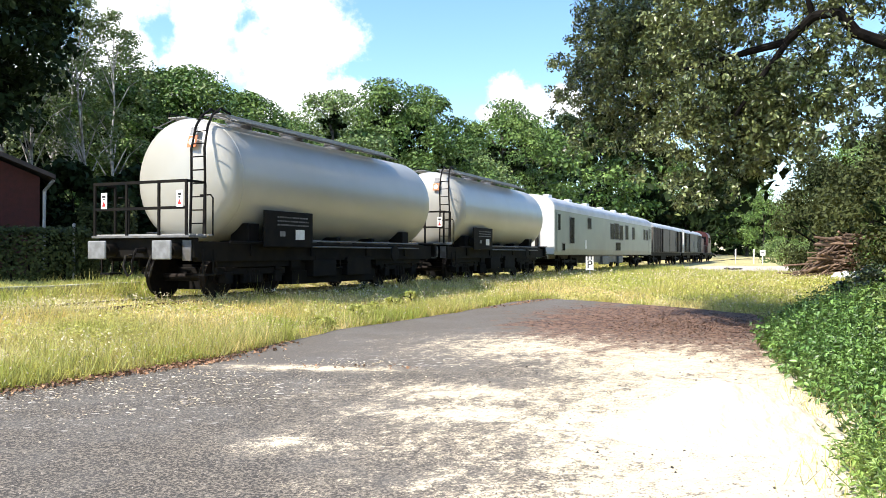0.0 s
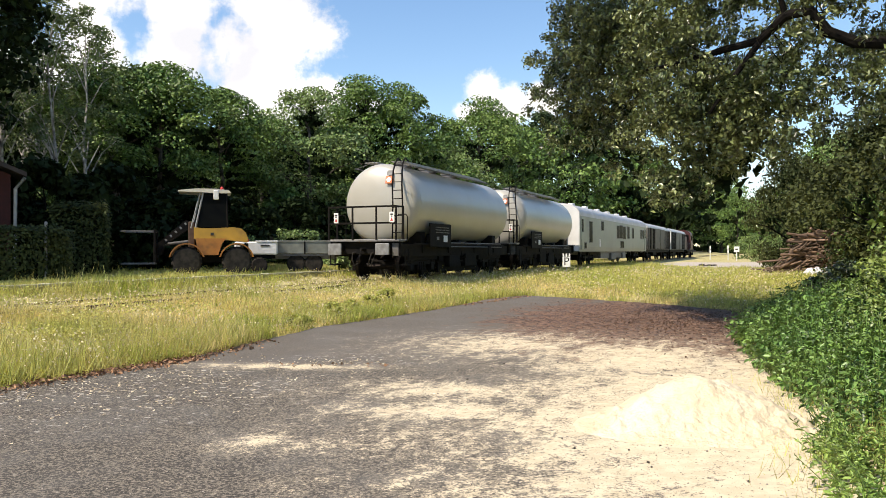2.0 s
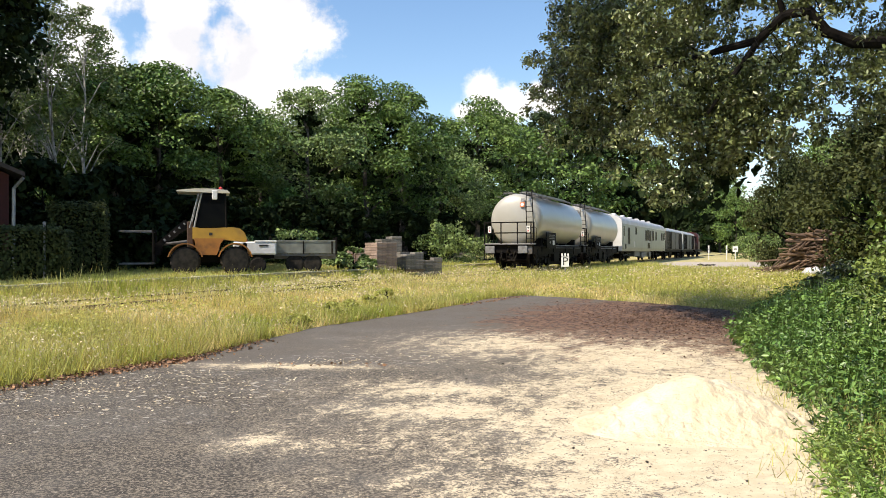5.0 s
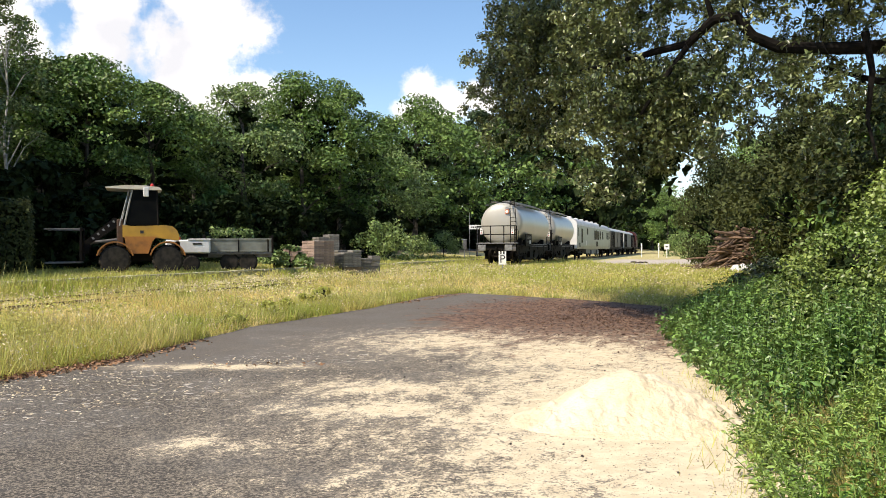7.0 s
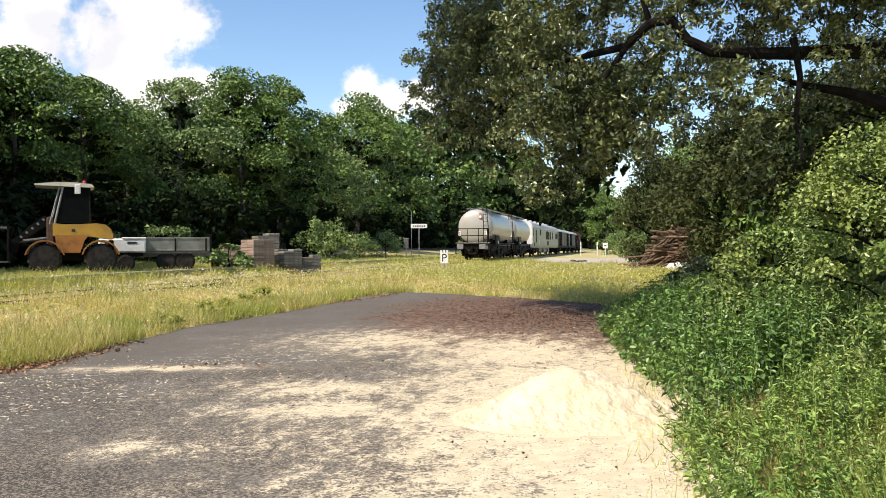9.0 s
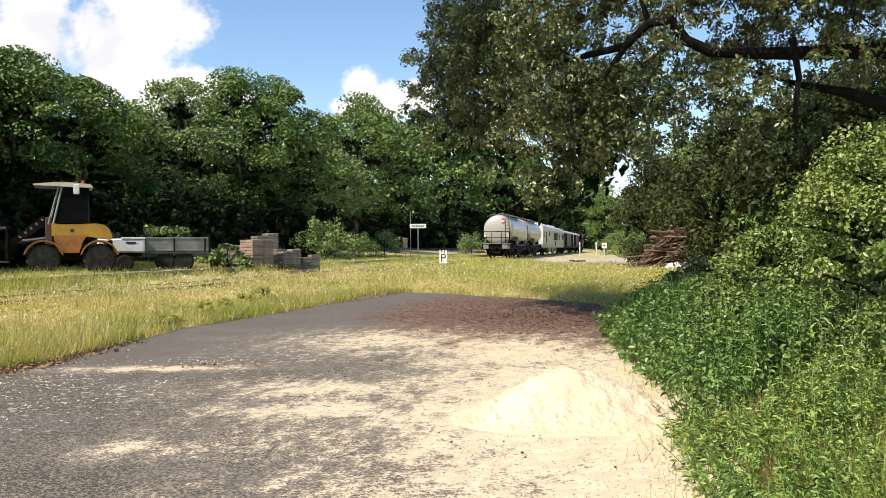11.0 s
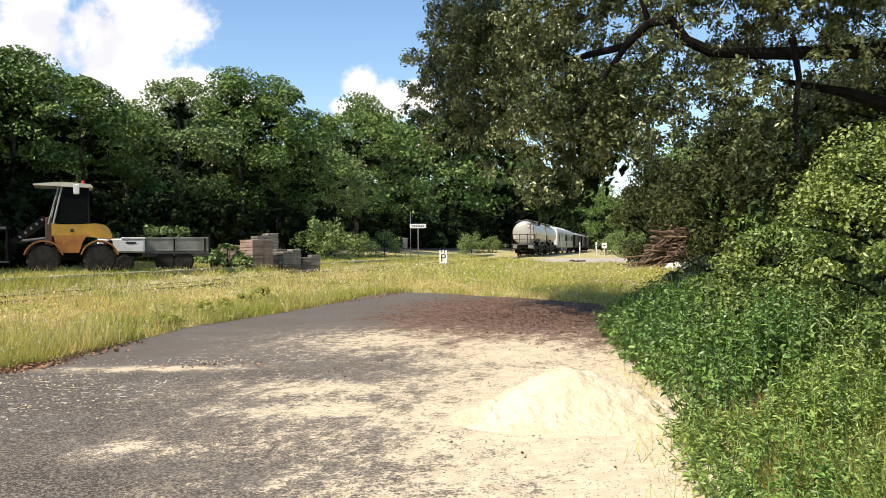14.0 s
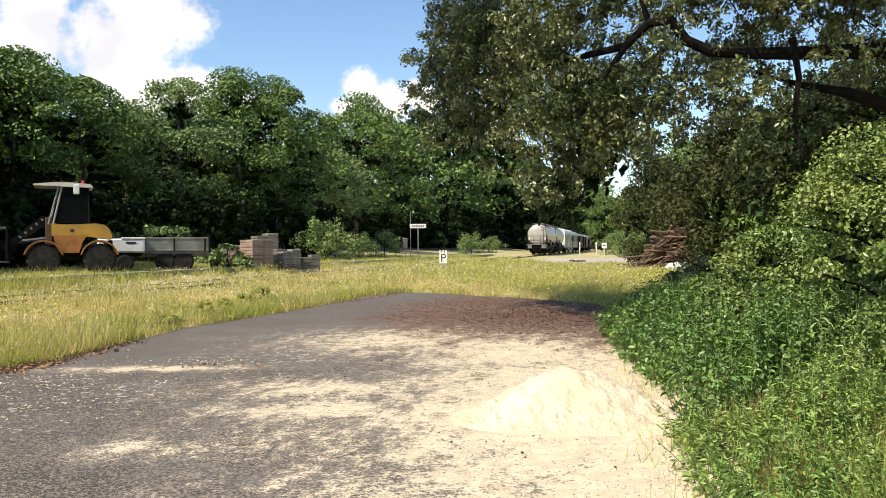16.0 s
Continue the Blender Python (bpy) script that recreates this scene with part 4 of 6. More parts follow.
    for y in (0.7, 2.6, 4.5, 6.4, 8.2):
        part("handrail_post", rod(bmesh.new(), (-0.82, y, 4.0), (-0.82, y, 4.22), 0.016, n=6), "black_steel", w)
    part("handrail", rod(bmesh.new(), (-0.82, 0.7, 4.22), (-0.82, 8.2, 4.22), 0.018, n=6), "black_steel", w)
    for y in (2.2, 4.4, 6.6):
        bm = lathe(bmesh.new(), [(0, 0.3), (0.18, 0.3), (0.19, 0.34), (0.24, 0.34), (0.27, 0.2), (0.28, 0.05)], "Z", (0, y, 3.98), 24)
        rod(bm, (-0.38, y, 4.2), (0.38, y, 4.2), 0.02, n=6)
        part("hatch", bm, "grey_steel", w, "round top hatch")
    # board with plates on the side
    bd = part("number_board", boxes([((1.42, 2.25, 1.56), (0.05, 1.95, 0.84)), ((1.3, 1.5, 1.4), (0.2, 0.05, 0.4)), ((1.3, 3.0, 1.4), (0.2, 0.05, 0.4))], 0.012), "black_steel", w, "black board with inscriptions")
    part("data_plate", boxes([((1.45, 2.66, 1.44), (0.012, 0.36, 0.24))]), "white_plate", bd, "white data plate")
    part("small_plate", boxes([((1.45, 1.95, 1.45), (0.012, 0.2, 0.12))]), "buffer_steel", bd)
    rng = random.Random(3)
    items = []
    for k, z in enumerate((1.84, 1.75, 1.66)):
        y = 1.75
        while y < 3.0:
            d = rng.uniform(0.03, 0.11)
            items.append(((1.45, y + d / 2, z), (0.006, d, 0.035)))
            y += d + 0.03
    tagged(part("inscription", boxes(items), "grey_steel", bd), kind="stuff")
    # orange hazard plate on the end
    hp = part("hazard_plate", boxes([((0, 0, 0), (0.24, 0.012, 0.27))], 0.004), "sign_orange", w, "orange hazard plate with a pale disc")
    hp.matrix_basis = pose(0.46, 0.02, 3.42, -16, 0, 0)
    part("disc", lathe(bmesh.new(), [(-0.014, 0.03), (-0.014, 0.085), (-0.008, 0.085)], "Y", n=20), "sign_white", hp)
    part("upper_plate", boxes([((0, 0.0, 0.25), (0.2, 0.012, 0.18))]), "buffer_steel", hp)
    # hand wheel, discharge valve and filler pipes below the tank
    part("hand_wheel", lathe(bmesh.new(), [(1.42, 0.20), (1.43, 0.235), (1.46, 0.235), (1.47, 0.20)], "X", (0, 7.6, 1.0), 20), "black_steel", w)
    part("discharge_valve", pipe(bmesh.new(), [(0, 5.2, 1.25), (0, 5.2, 0.85), (0.7, 5.2, 0.8), (1.3, 5.2, 0.82)], 0.09, 10), "black_steel", w)
    for y in (3.2, 5.0, 6.9):
        part("saddle", boxes([((0, y, 1.28), (2.2, 0.18, 0.3))], 0.02), "black_steel", w)
    for s in (-1, 1):
        part("step", boxes([((s * 1.3, -0.55, 0.55), (0.28, 0.35, 0.04)), ((s * 1.4, -0.7, 0.8), (0.03, 0.03, 0.55)), ((s * 1.4, -0.4, 0.8), (0.03, 0.03, 0.55))]), "black_steel", w)
    for y in (1.35, 8.65):
        make_bogie(w, y)
    return w


def carbody(bm, half, z0, z1, top, y0, y1):
    """A coach body's outline with a rounded roof, run from y0 to y1."""
    out = [(-half + 0.05, z0), (half - 0.05, z0), (half, z0 + 0.3), (half, z1)]
    for i in range(1, 12):
        a = math.pi * i / 12
        out.append((half * math.cos(a), z1 + (top - z1) * math.sin(a) ** 0.75))
    out += [(-half, z1), (-half, z0 + 0.3)]
    return prism(bm, out, y0, y1, "Y")


def make_coach(m, length):
    c = thing("service_coach", "grey-green service coach with few windows and white ends", "railway coach", m)
    half = 1.42
    part("body", carbody(bmesh.new(), half, 0.95, 3.25, 3.3, 0.05, length - 0.05), "coach_side", c)
    bm = bmesh.new()
    out = [(-half - 0.02, 3.2), (half + 0.02, 3.2)]
    for i in range(1, 16):
        a = math.pi * i / 16
        out.append(((half + 0.02) * math.cos(a), 3.2 + 0.82 * math.sin(a) ** 0.8))
    prism(bm, out, 0.0, length, "Y")
    roof = part("roof", bm, "coach_roof", c, "pale grey rounded roof")
    for y in np.arange(2.5, length - 2, 4.1):
        part("roof_vent", boxes([((0.3, y, 4.05), (0.35, 0.6, 0.16))], 0.03), "coach_end", roof)
    for y, s in ((0.0, -1), (length, 1)):
        bm = bmesh.new()
        out2 = [(-half + 0.04, 1.0), (half - 0.04, 1.0), (half - 0.01, 1.3), (half - 0.01, 3.22)]
        for i in range(1, 12):
            a = math.pi * i / 12
            out2.append(((half - 0.01) * math.cos(a), 3.22 + 0.76 * math.sin(a) ** 0.8))
        out2 += [(-half + 0.01, 3.22), (-half + 0.01, 1.3)]
        prism(bm, out2, y - 0.04, y + 0.04, "Y")
        part("end_wall", bm, "coach_end", c, "white end wall")
        part("gangway", boxes([((-0.52, y + s * 0.1, 2.2), (0.16, 0.2, 2.3)), ((0.52, y + s * 0.1, 2.2), (0.16, 0.2, 2.3)), ((0, y + s * 0.1, 3.35), (1.2, 0.2, 0.16))], 0.04), "rubber", c)
        part("end_steps", boxes([((1.3, y - s * 0.3, 0.7), (0.25, 0.5, 0.05)), ((1.3, y - s * 0.3, 0.42), (0.25, 0.5, 0.05))]), "black_steel", c)
        make_buffers(c, y, s * 0.62, False)
    # openings on both sides: along, height, width, tall
    k = length / 28.5
    for s in (-1, 1):
        for y, z, wd, ht in ((3.3, 2.25, 0.85, 1.35), (7.2, 2.75, 0.75, 0.6), (13.4, 2.45, 1.0, 0.95), (14.7, 2.5, 1.25, 1.0), (16.2, 2.45, 1.2, 0.95), (18.2, 2.5, 0.9, 0.95), (20.6, 2.5, 0.8, 0.85), (25.2, 2.5, 0.7, 0.75), (26.4, 2.5, 0.7, 0.75), (15.2, 1.5, 1.4, 0.5), (1.6, 1.35, 0.5, 0.35)):
            wf = part("window", boxes([((s * (half + 0.008), y * k, z), (0.03, wd + 0.1, ht + 0.1))], 0.008), "grey_steel", c)
            part("pane", boxes([((s * (half + 0.022), y * k, z), (0.012, wd, ht))]), "glass", wf)
        for y in (0.75, 27.6):
            dr = part("door", boxes([((s * (half + 0.012), y * k, 2.1), (0.03, 0.8, 2.0))], 0.008), "coach_side", c)
            part("pane", boxes([((s * (half + 0.03), y * k, 2.6), (0.01, 0.4, 0.8))]), "glass", dr)
        part("data_plate", boxes([((s * (half + 0.01), 6.3 * k, 1.55), (0.02, 0.35, 0.5))]), "white_plate", c)
    part("gear", boxes([((0, length * 0.45, 0.72), (2.4, length * 0.36, 0.5)), ((1.2, length * 0.42, 0.6), (0.3, 2.0, 0.5)), ((1.2, length * 0.58, 0.62), (0.3, 1.4, 0.45))], 0.03), "grey_steel", c)
    for y in (4.2, length - 4.2):
        make_bogie(c, y, 2.5)
    return c


def make_van(m, length, side, label, white_end):
    v = thing("covered_wagon", label, "railway wagon", m)
    half = 1.36
    part("body", carbody(bmesh.new(), half, 1.15, 3.3, 3.32, 0.05, length - 0.05), side, v)
    bm = bmesh.new()
    out = [(-half - 0.05, 3.25), (half + 0.05, 3.25)]
    for i in range(1, 12):
        a = math.pi * i / 12
        out.append(((half + 0.05) * math.cos(a), 3.25 + 0.6 * math.sin(a)))
    prism(bm, out, 0, length, "Y")
    part("roof", bm, "coach_roof", v, "pale roof")
    for y in np.arange(0.8, length - 0.4, 1.05):
        for s in (-1, 1):
            part("side_post", boxes([((s * (half + 0.03), y, 2.25), (0.07, 0.09, 2.1))]), "black_steel", v)
    for s in (-1, 1):
        for y in (length * 0.36, length * 0.58):
            d = part("sliding_door", boxes([((s * (half + 0.08), y, 2.25), (0.06, length * 0.2, 2.05))], 0.01), side, v)
            part("handle", boxes([((s * (half + 0.13), y + length * 0.08, 2.1), (0.04, 0.05, 0.7))]), "grey_steel", d)
    if white_end:
        part("end_wall", boxes([((0, 0.0, 2.25), (2.6, 0.06, 2.2))]), "coach_end", v, "white end wall")
    part("underframe", boxes([((0, length / 2, 1.0), (2.3, length - 0.2, 0.3)), ((0, length / 2, 0.7), (1.6, 3, 0.4))], 0.02), "black_steel", v)
    for y, s in ((0, -1), (length, 1)):
        make_buffers(v, y, s * 0.62, False)
    for y in (2.6, length - 2.6):
        make_bogie(v, y, 2.0)
    return v


def make_locomotive(m):
    c = thing("diesel_locomotive", "dark red diesel locomotive with a rounded cab roof", "locomotive", m)
    L = 15.0
    part("hood", boxes([((0, 3.0, 2.1), (1.9, 5.6, 2.0)), ((0, 11.8, 2.1), (1.9, 5.8, 2.0))], 0.12), "loco_red", c)
    cabm = carbody(bmesh.new(), 1.42, 1.2, 3.2, 4.1, 5.9, 8.9)
    cb = part("cab", cabm, "loco_red", c)
    for s in (-1, 1):
        part("pane", boxes([((s * 1.43, 7.4, 2.85), (0.02, 1.8, 0.7))]), "glass", cb)
    part("pane", boxes([((-0.75, 5.88, 3.0), (0.8, 0.02, 0.7)), ((0.75, 5.88, 3.0), (0.8, 0.02, 0.7))]), "glass", cb)
    part("frame", boxes([((0, L / 2, 1.05), (2.8, L - 0.2, 0.22)), ((0, L / 2, 0.75), (2.0, 3.5, 0.5))], 0.02), "black_steel", c)
    bm = bmesh.new()
    for s in (-1.35, 1.35):
        rod(bm, (s, 0.2, 2.1), (s, 5.8, 2.1), 0.025, n=6)
        for y in (0.2, 2.0, 4.0, 5.7):
            rod(bm, (s, y, 1.15), (s, y, 2.1), 0.02, n=6)
    part("handrail", bm, "grey_steel", c)
    for y, s in ((0, -1), (L, 1)):
        make_buffers(c, y, s * 0.62, False)
    for y in (3.2, L - 3.2):
        make_bogie(c, y, 2.2)
    return c


START = 13.48                      # where the rear tank's end stands along the track at first


def wagon_pose(a, t):
    s = START + 5.425 * t - 0.0392 * t * t + 0.003275 * t ** 3
    return pose(*on_track(s + a, TRACK, RAIL_Z), 0, 0, -ALPHA)


TRAIN = []
first = make_tank_wagon(wagon_pose(0, 0))
n_first = len(WHEELS)
second = copy_thing(first, wagon_pose(12.7, 0))
for o in second.children_recursive:
    if o.name.startswith("wheelset"):
        WHEELS.append((o, o.location.y))
TRAIN += [(first, 0), (second, 12.7)]
TRAIN.append((make_coach(wagon_pose(24.75, 0), 28.4), 24.75))
TRAIN.append((make_van(wagon_pose(54.3, 0), 18.6, "wagon_brown", "dark brown covered wagon with sliding doors", False), 54.3))
TRAIN.append((make_van(wagon_pose(74.2, 0), 16.5, "wagon_grey", "dark grey covered wagon with a white end", True), 74.2))
TRAIN.append((make_locomotive(wagon_pose(92.0, 0)), 92.0))

# ---- trees and undergrowth ----


def make_tree(name, label, m, rng, height, spread, leaf, bark, n_clumps=70, per=120, size=0.34, trunk_r=0.2, bare=0.25, squash=0.8, shape=1.0, category="tree", fine=False, core=0, dome=0.35):
    """A tapered trunk with limbs that carry clumps of leaves. m: the pose of its foot."""
    t = thing(name, label, category, m)
    zs = np.linspace(0, height * 0.9, 7)
    off = np.cumsum(rng.normal(size=(7, 2)) * 0.02 * height, 0) * 0.5
    off[0] = 0
    spine = [(off[i, 0], off[i, 1], zs[i]) for i in range(7)]
    bm = bmesh.new()
    pipe(bm, [(0, 0, -0.3)] + spine, [trunk_r * 1.25] + [trunk_r * (1 - 0.88 * i / 6) for i in range(7)], 8)
    centres, radii = [], []
    for k in range(n_clumps):
        f = bare + (1 - bare) * rng.uniform() ** 0.9
        prof = math.sin(math.pi * min(1, (f - bare) / (1 - bare) * 0.78 + 0.18)) ** shape
        a = rng.uniform(0, 2 * math.pi)
        rr = spread * prof * math.sqrt(rng.uniform(0.40 if core else 0.12, 1.0))
        i = min(6, f * 6.6)
        sx, sy = np.interp(i, range(7), off[:, 0]), np.interp(i, range(7), off[:, 1])
        c = np.array([sx + rr * math.cos(a), sy + rr * math.sin(a), height * f * 0.96])
        centres.append(c)
        radii.append(spread * (rng.uniform(0.2, 0.36) if core > 500 else rng.uniform(0.15, 0.33)))
        if k % 4 == 0:
            b = max(0.15, f - 0.18)
            base = Vector((np.interp(b * 6.6, range(7), off[:, 0]), np.interp(b * 6.6, range(7), off[:, 1]), min(b, 0.88) * height))
            mid = base.lerp(Vector(c), 0.55) + Vector((0, 0, 0.03 * height))
            pipe(bm, [base, mid, c], [trunk_r * 0.36, trunk_r * 0.2, 0.015], 5)
    part("trunk", bm, bark, t)
    P, Nn = clumped(rng, centres, radii, per, squash, dome)
    mesh_part("crown", leaf_mesh("crown", P, Nn, size, 0.29 if fine else 0.32, rng, 0.3, fine=fine), leaf, t)
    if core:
        # twigs and leaves inside the crown, near black: inner shade put into the colour
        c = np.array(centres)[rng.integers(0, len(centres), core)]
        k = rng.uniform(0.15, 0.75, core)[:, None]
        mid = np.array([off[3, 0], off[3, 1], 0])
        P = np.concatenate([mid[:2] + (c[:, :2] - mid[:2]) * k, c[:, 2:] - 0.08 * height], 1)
        mesh_part("inner_crown", leaf_mesh("inner_crown", P, rng.normal(size=P.shape), size * 2.6, 0.4, rng), "leaf_shade", t)
    return t


def foot(az, d):
    p = bearing(az, d)
    return p.x, p.y, float(ground_z(p.x, p.y))


def placed(az, d, turn=0.0, scale=1.0, tall=1.0):
    return pose(*foot(az, d), 0, 0, turn) @ Matrix.Diagonal((scale, scale, scale * tall, 1))


def make_wood():
    rng = np.random.default_rng(21)
    protos = {
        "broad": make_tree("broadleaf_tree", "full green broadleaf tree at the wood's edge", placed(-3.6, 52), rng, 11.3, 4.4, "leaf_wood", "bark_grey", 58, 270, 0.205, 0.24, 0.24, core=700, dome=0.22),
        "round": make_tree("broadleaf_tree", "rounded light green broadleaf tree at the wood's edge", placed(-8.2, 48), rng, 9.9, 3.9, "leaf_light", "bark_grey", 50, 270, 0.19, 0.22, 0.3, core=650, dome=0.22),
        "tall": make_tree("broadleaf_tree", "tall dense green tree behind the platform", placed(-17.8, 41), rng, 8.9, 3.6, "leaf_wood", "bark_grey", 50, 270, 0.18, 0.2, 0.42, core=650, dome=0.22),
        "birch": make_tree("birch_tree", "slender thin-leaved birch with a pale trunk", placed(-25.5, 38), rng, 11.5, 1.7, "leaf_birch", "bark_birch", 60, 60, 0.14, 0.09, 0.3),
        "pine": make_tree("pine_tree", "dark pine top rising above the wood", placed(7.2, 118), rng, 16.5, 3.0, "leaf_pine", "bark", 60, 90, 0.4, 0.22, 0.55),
        "shade_filler": make_tree("dark_tree", "near-black filler tree, the wood's shade put into its leaf colour", placed(-2.5, 66), rng, 8.5, 3.6, "leaf_shade", "bark", 45, 40, 0.75, 0.15, 0.0),
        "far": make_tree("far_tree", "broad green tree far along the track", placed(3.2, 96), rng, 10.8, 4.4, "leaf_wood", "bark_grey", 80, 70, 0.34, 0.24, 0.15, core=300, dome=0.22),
        "thicket": make_tree("thicket_tree", "dark brownish-green tree with the oak's shade put into its leaf colour", placed(31, 34), rng, 6.5, 3.0, "leaf_half_shade", "bark", 80, 110, 0.18, 0.16, 0.05, core=400),
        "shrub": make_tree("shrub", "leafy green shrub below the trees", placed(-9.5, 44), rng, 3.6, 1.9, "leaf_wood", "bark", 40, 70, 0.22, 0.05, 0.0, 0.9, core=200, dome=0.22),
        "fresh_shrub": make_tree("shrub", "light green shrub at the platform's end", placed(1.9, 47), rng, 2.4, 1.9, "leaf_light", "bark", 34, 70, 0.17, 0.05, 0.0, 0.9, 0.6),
    }
    places = [
        ("broad", -0.9, 54, 40, 1.0, 1.0), ("round", 1.7, 62, 120, 1.05, 0.86), ("broad", 4.0, 80, 190, 1.3, 1.0), ("far", 7.4, 108, 80, 1.55, 1.0), ("far", 5.6, 98, 200, 1.5, 1.0), 
        ("far", 10.0, 140, 310, 2.0, 1.05), ("far", 12.0, 165, 20, 2.1, 1.1), ("far", 13.8, 195, 250, 2.5, 1.1), ("far", 15.4, 225, 140, 2.4, 1.1), ("far", 17.0, 260, 60, 2.4, 1.1), ("far", 18.6, 290, 0, 2.4, 1.1),
        ("far", 20.2, 280, 50, 2.4, 1.0), ("far", 21.8, 300, 90, 1.8, 1.0), ("far", 23.6, 300, 10, 1.6, 1.0),
        ("tall", -14.2, 44, 100, 0.98, 0.97), ("tall", -20.8, 40, 200, 1.0, 0.95), ("broad", -11.4, 52, 270, 0.85, 0.85), ("round", -5.8, 58, 30, 1.1, 0.95), 
        # the broad trees at -45 and -48 stand unseen, added to shade the shed
        ("tall", -33, 44, 10, 1.0, 0.9), ("broad", -38, 42, 80, 0.9, 0.9), ("broad", -45, 26.5, 120, 1.0, 1.15), ("broad", -48, 31, 200, 1.0, 1.15),
        ("broad", -17, 55, 330, 0.95, 0.78), ("broad", -10.0, 62, 300, 1.0, 0.86),
        ("birch", -22.8, 36, 30, 1.0, 0.92), ("birch", -24.3, 34, 110, 1.0, 0.92), ("birch", -27.2, 35, 190, 1.0, 1.0), ("birch", -21.5, 40, 250, 1.0, 0.92), ("birch", -26.2, 41, 300, 1.1, 0.92), ("birch", -29, 37, 80, 1.0, 0.92),
        ("pine", 9.0, 140, 100, 1.5, 1.0), ("pine", 11.2, 160, 310, 1.7, 1.0), ("pine", 2.5, 100, 40, 1.0, 1.0),
        ("tall", 24.6, 118, 100, 0.62, 0.9), ("far", 22.0, 165, 70, 1.0, 1.1), ("far", 23.4, 180, 20, 1.2, 0.9), ("far", 20.9, 300, 120, 2.6, 1.0), ("far", 27.5, 95, 30, 1.1, 1.1), ("broad", 26.3, 70, 300, 0.8, 0.95), ("round", 29.0, 56, 200, 0.85, 1.0), ("tall", 29.5, 80, 200, 1.2, 1.0), ("broad", 32.5, 62, 300, 1.0, 0.95),
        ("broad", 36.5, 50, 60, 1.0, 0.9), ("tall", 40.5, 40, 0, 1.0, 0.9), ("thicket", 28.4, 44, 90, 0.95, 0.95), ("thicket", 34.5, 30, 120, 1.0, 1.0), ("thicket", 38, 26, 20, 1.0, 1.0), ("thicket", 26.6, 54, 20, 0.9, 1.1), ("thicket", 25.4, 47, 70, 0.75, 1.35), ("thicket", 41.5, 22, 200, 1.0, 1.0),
    ]
    for kind, az, d, turn, s, tall in places:
        copy_thing(protos[kind], placed(az, d, turn, s, tall))
    # rows of near-black filler trees added to paint the wood's shaded hollows
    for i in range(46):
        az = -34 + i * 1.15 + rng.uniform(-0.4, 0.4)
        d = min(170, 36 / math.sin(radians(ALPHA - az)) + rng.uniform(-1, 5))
        copy_thing(protos["shade_filler"], placed(az, d, rng.uniform(0, 360), rng.uniform(0.9, 1.15) * (1 + max(0, az - 4) * 0.06)))
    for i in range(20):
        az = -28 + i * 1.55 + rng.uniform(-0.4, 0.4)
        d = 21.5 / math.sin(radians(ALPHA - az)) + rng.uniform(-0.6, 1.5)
        copy_thing(protos["shade_filler"], placed(az, d, rng.uniform(0, 360), rng.uniform(0.30, 0.42), rng.uniform(0.8, 1.1)))
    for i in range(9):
        copy_thing(protos["shade_filler"], placed(15 + i * 1.25, 330 + 8 * (i % 3), i * 77, 3.0, 0.75))
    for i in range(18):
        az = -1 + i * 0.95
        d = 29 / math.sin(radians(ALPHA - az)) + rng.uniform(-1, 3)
        copy_thing(protos["shade_filler"], placed(az, d, i * 61, 0.45 * d / 90 + 0.25, 0.8))
    for i in range(8):
        az = -26 + i * 5.2 + rng.uniform(-0.8, 0.8)
        d = min(120, 27 / math.sin(radians(ALPHA - az)) + rng.uniform(-1, 3))
        copy_thing(protos["shrub"], placed(az, d, rng.uniform(0, 360), rng.uniform(0.5, 0.8), rng.uniform(0.7, 1.0)))
    for az, d, s in ((4.4, 52, 0.7), (6.2, 57, 0.8), (12.5, 92, 1.0), (14, 104, 0.9), (23.6, 84, 0.9), (24.8, 90, 1.1), (-12.4, 33, 0.55), (22.8, 110, 1.3)):
        copy_thing(protos["fresh_shrub"], placed(az, d, az * 40, s))
    for az, d, s in ((29.6, 41, 0.9), (32.0, 36, 1.1), (35, 30, 1.2), (37.5, 26, 1.2), (40, 22, 1.2)):
        copy_thing(protos["shrub"], placed(az, d, az * 37, s, 1.2))
    # tree seen from its shaded side; that shade is in the leaf colour
    dark = make_tree("dark_tree", "dense near-black tree beside the shed, its shade put into the leaf colour", placed(-31.0, 30.5), np.random.default_rng(8), 15.5, 3.9, "leaf_shade", "bark", 190, 150, 0.30, 0.3, 0.27, 0.7)
    # two unseen copies left of the view, added to shade shed and hedge
    for az, d, turn in ((-43, 23.5, 70), (-40, 26.5, 200)):
        copy_thing(dark, placed(az, d, turn, 0.68))


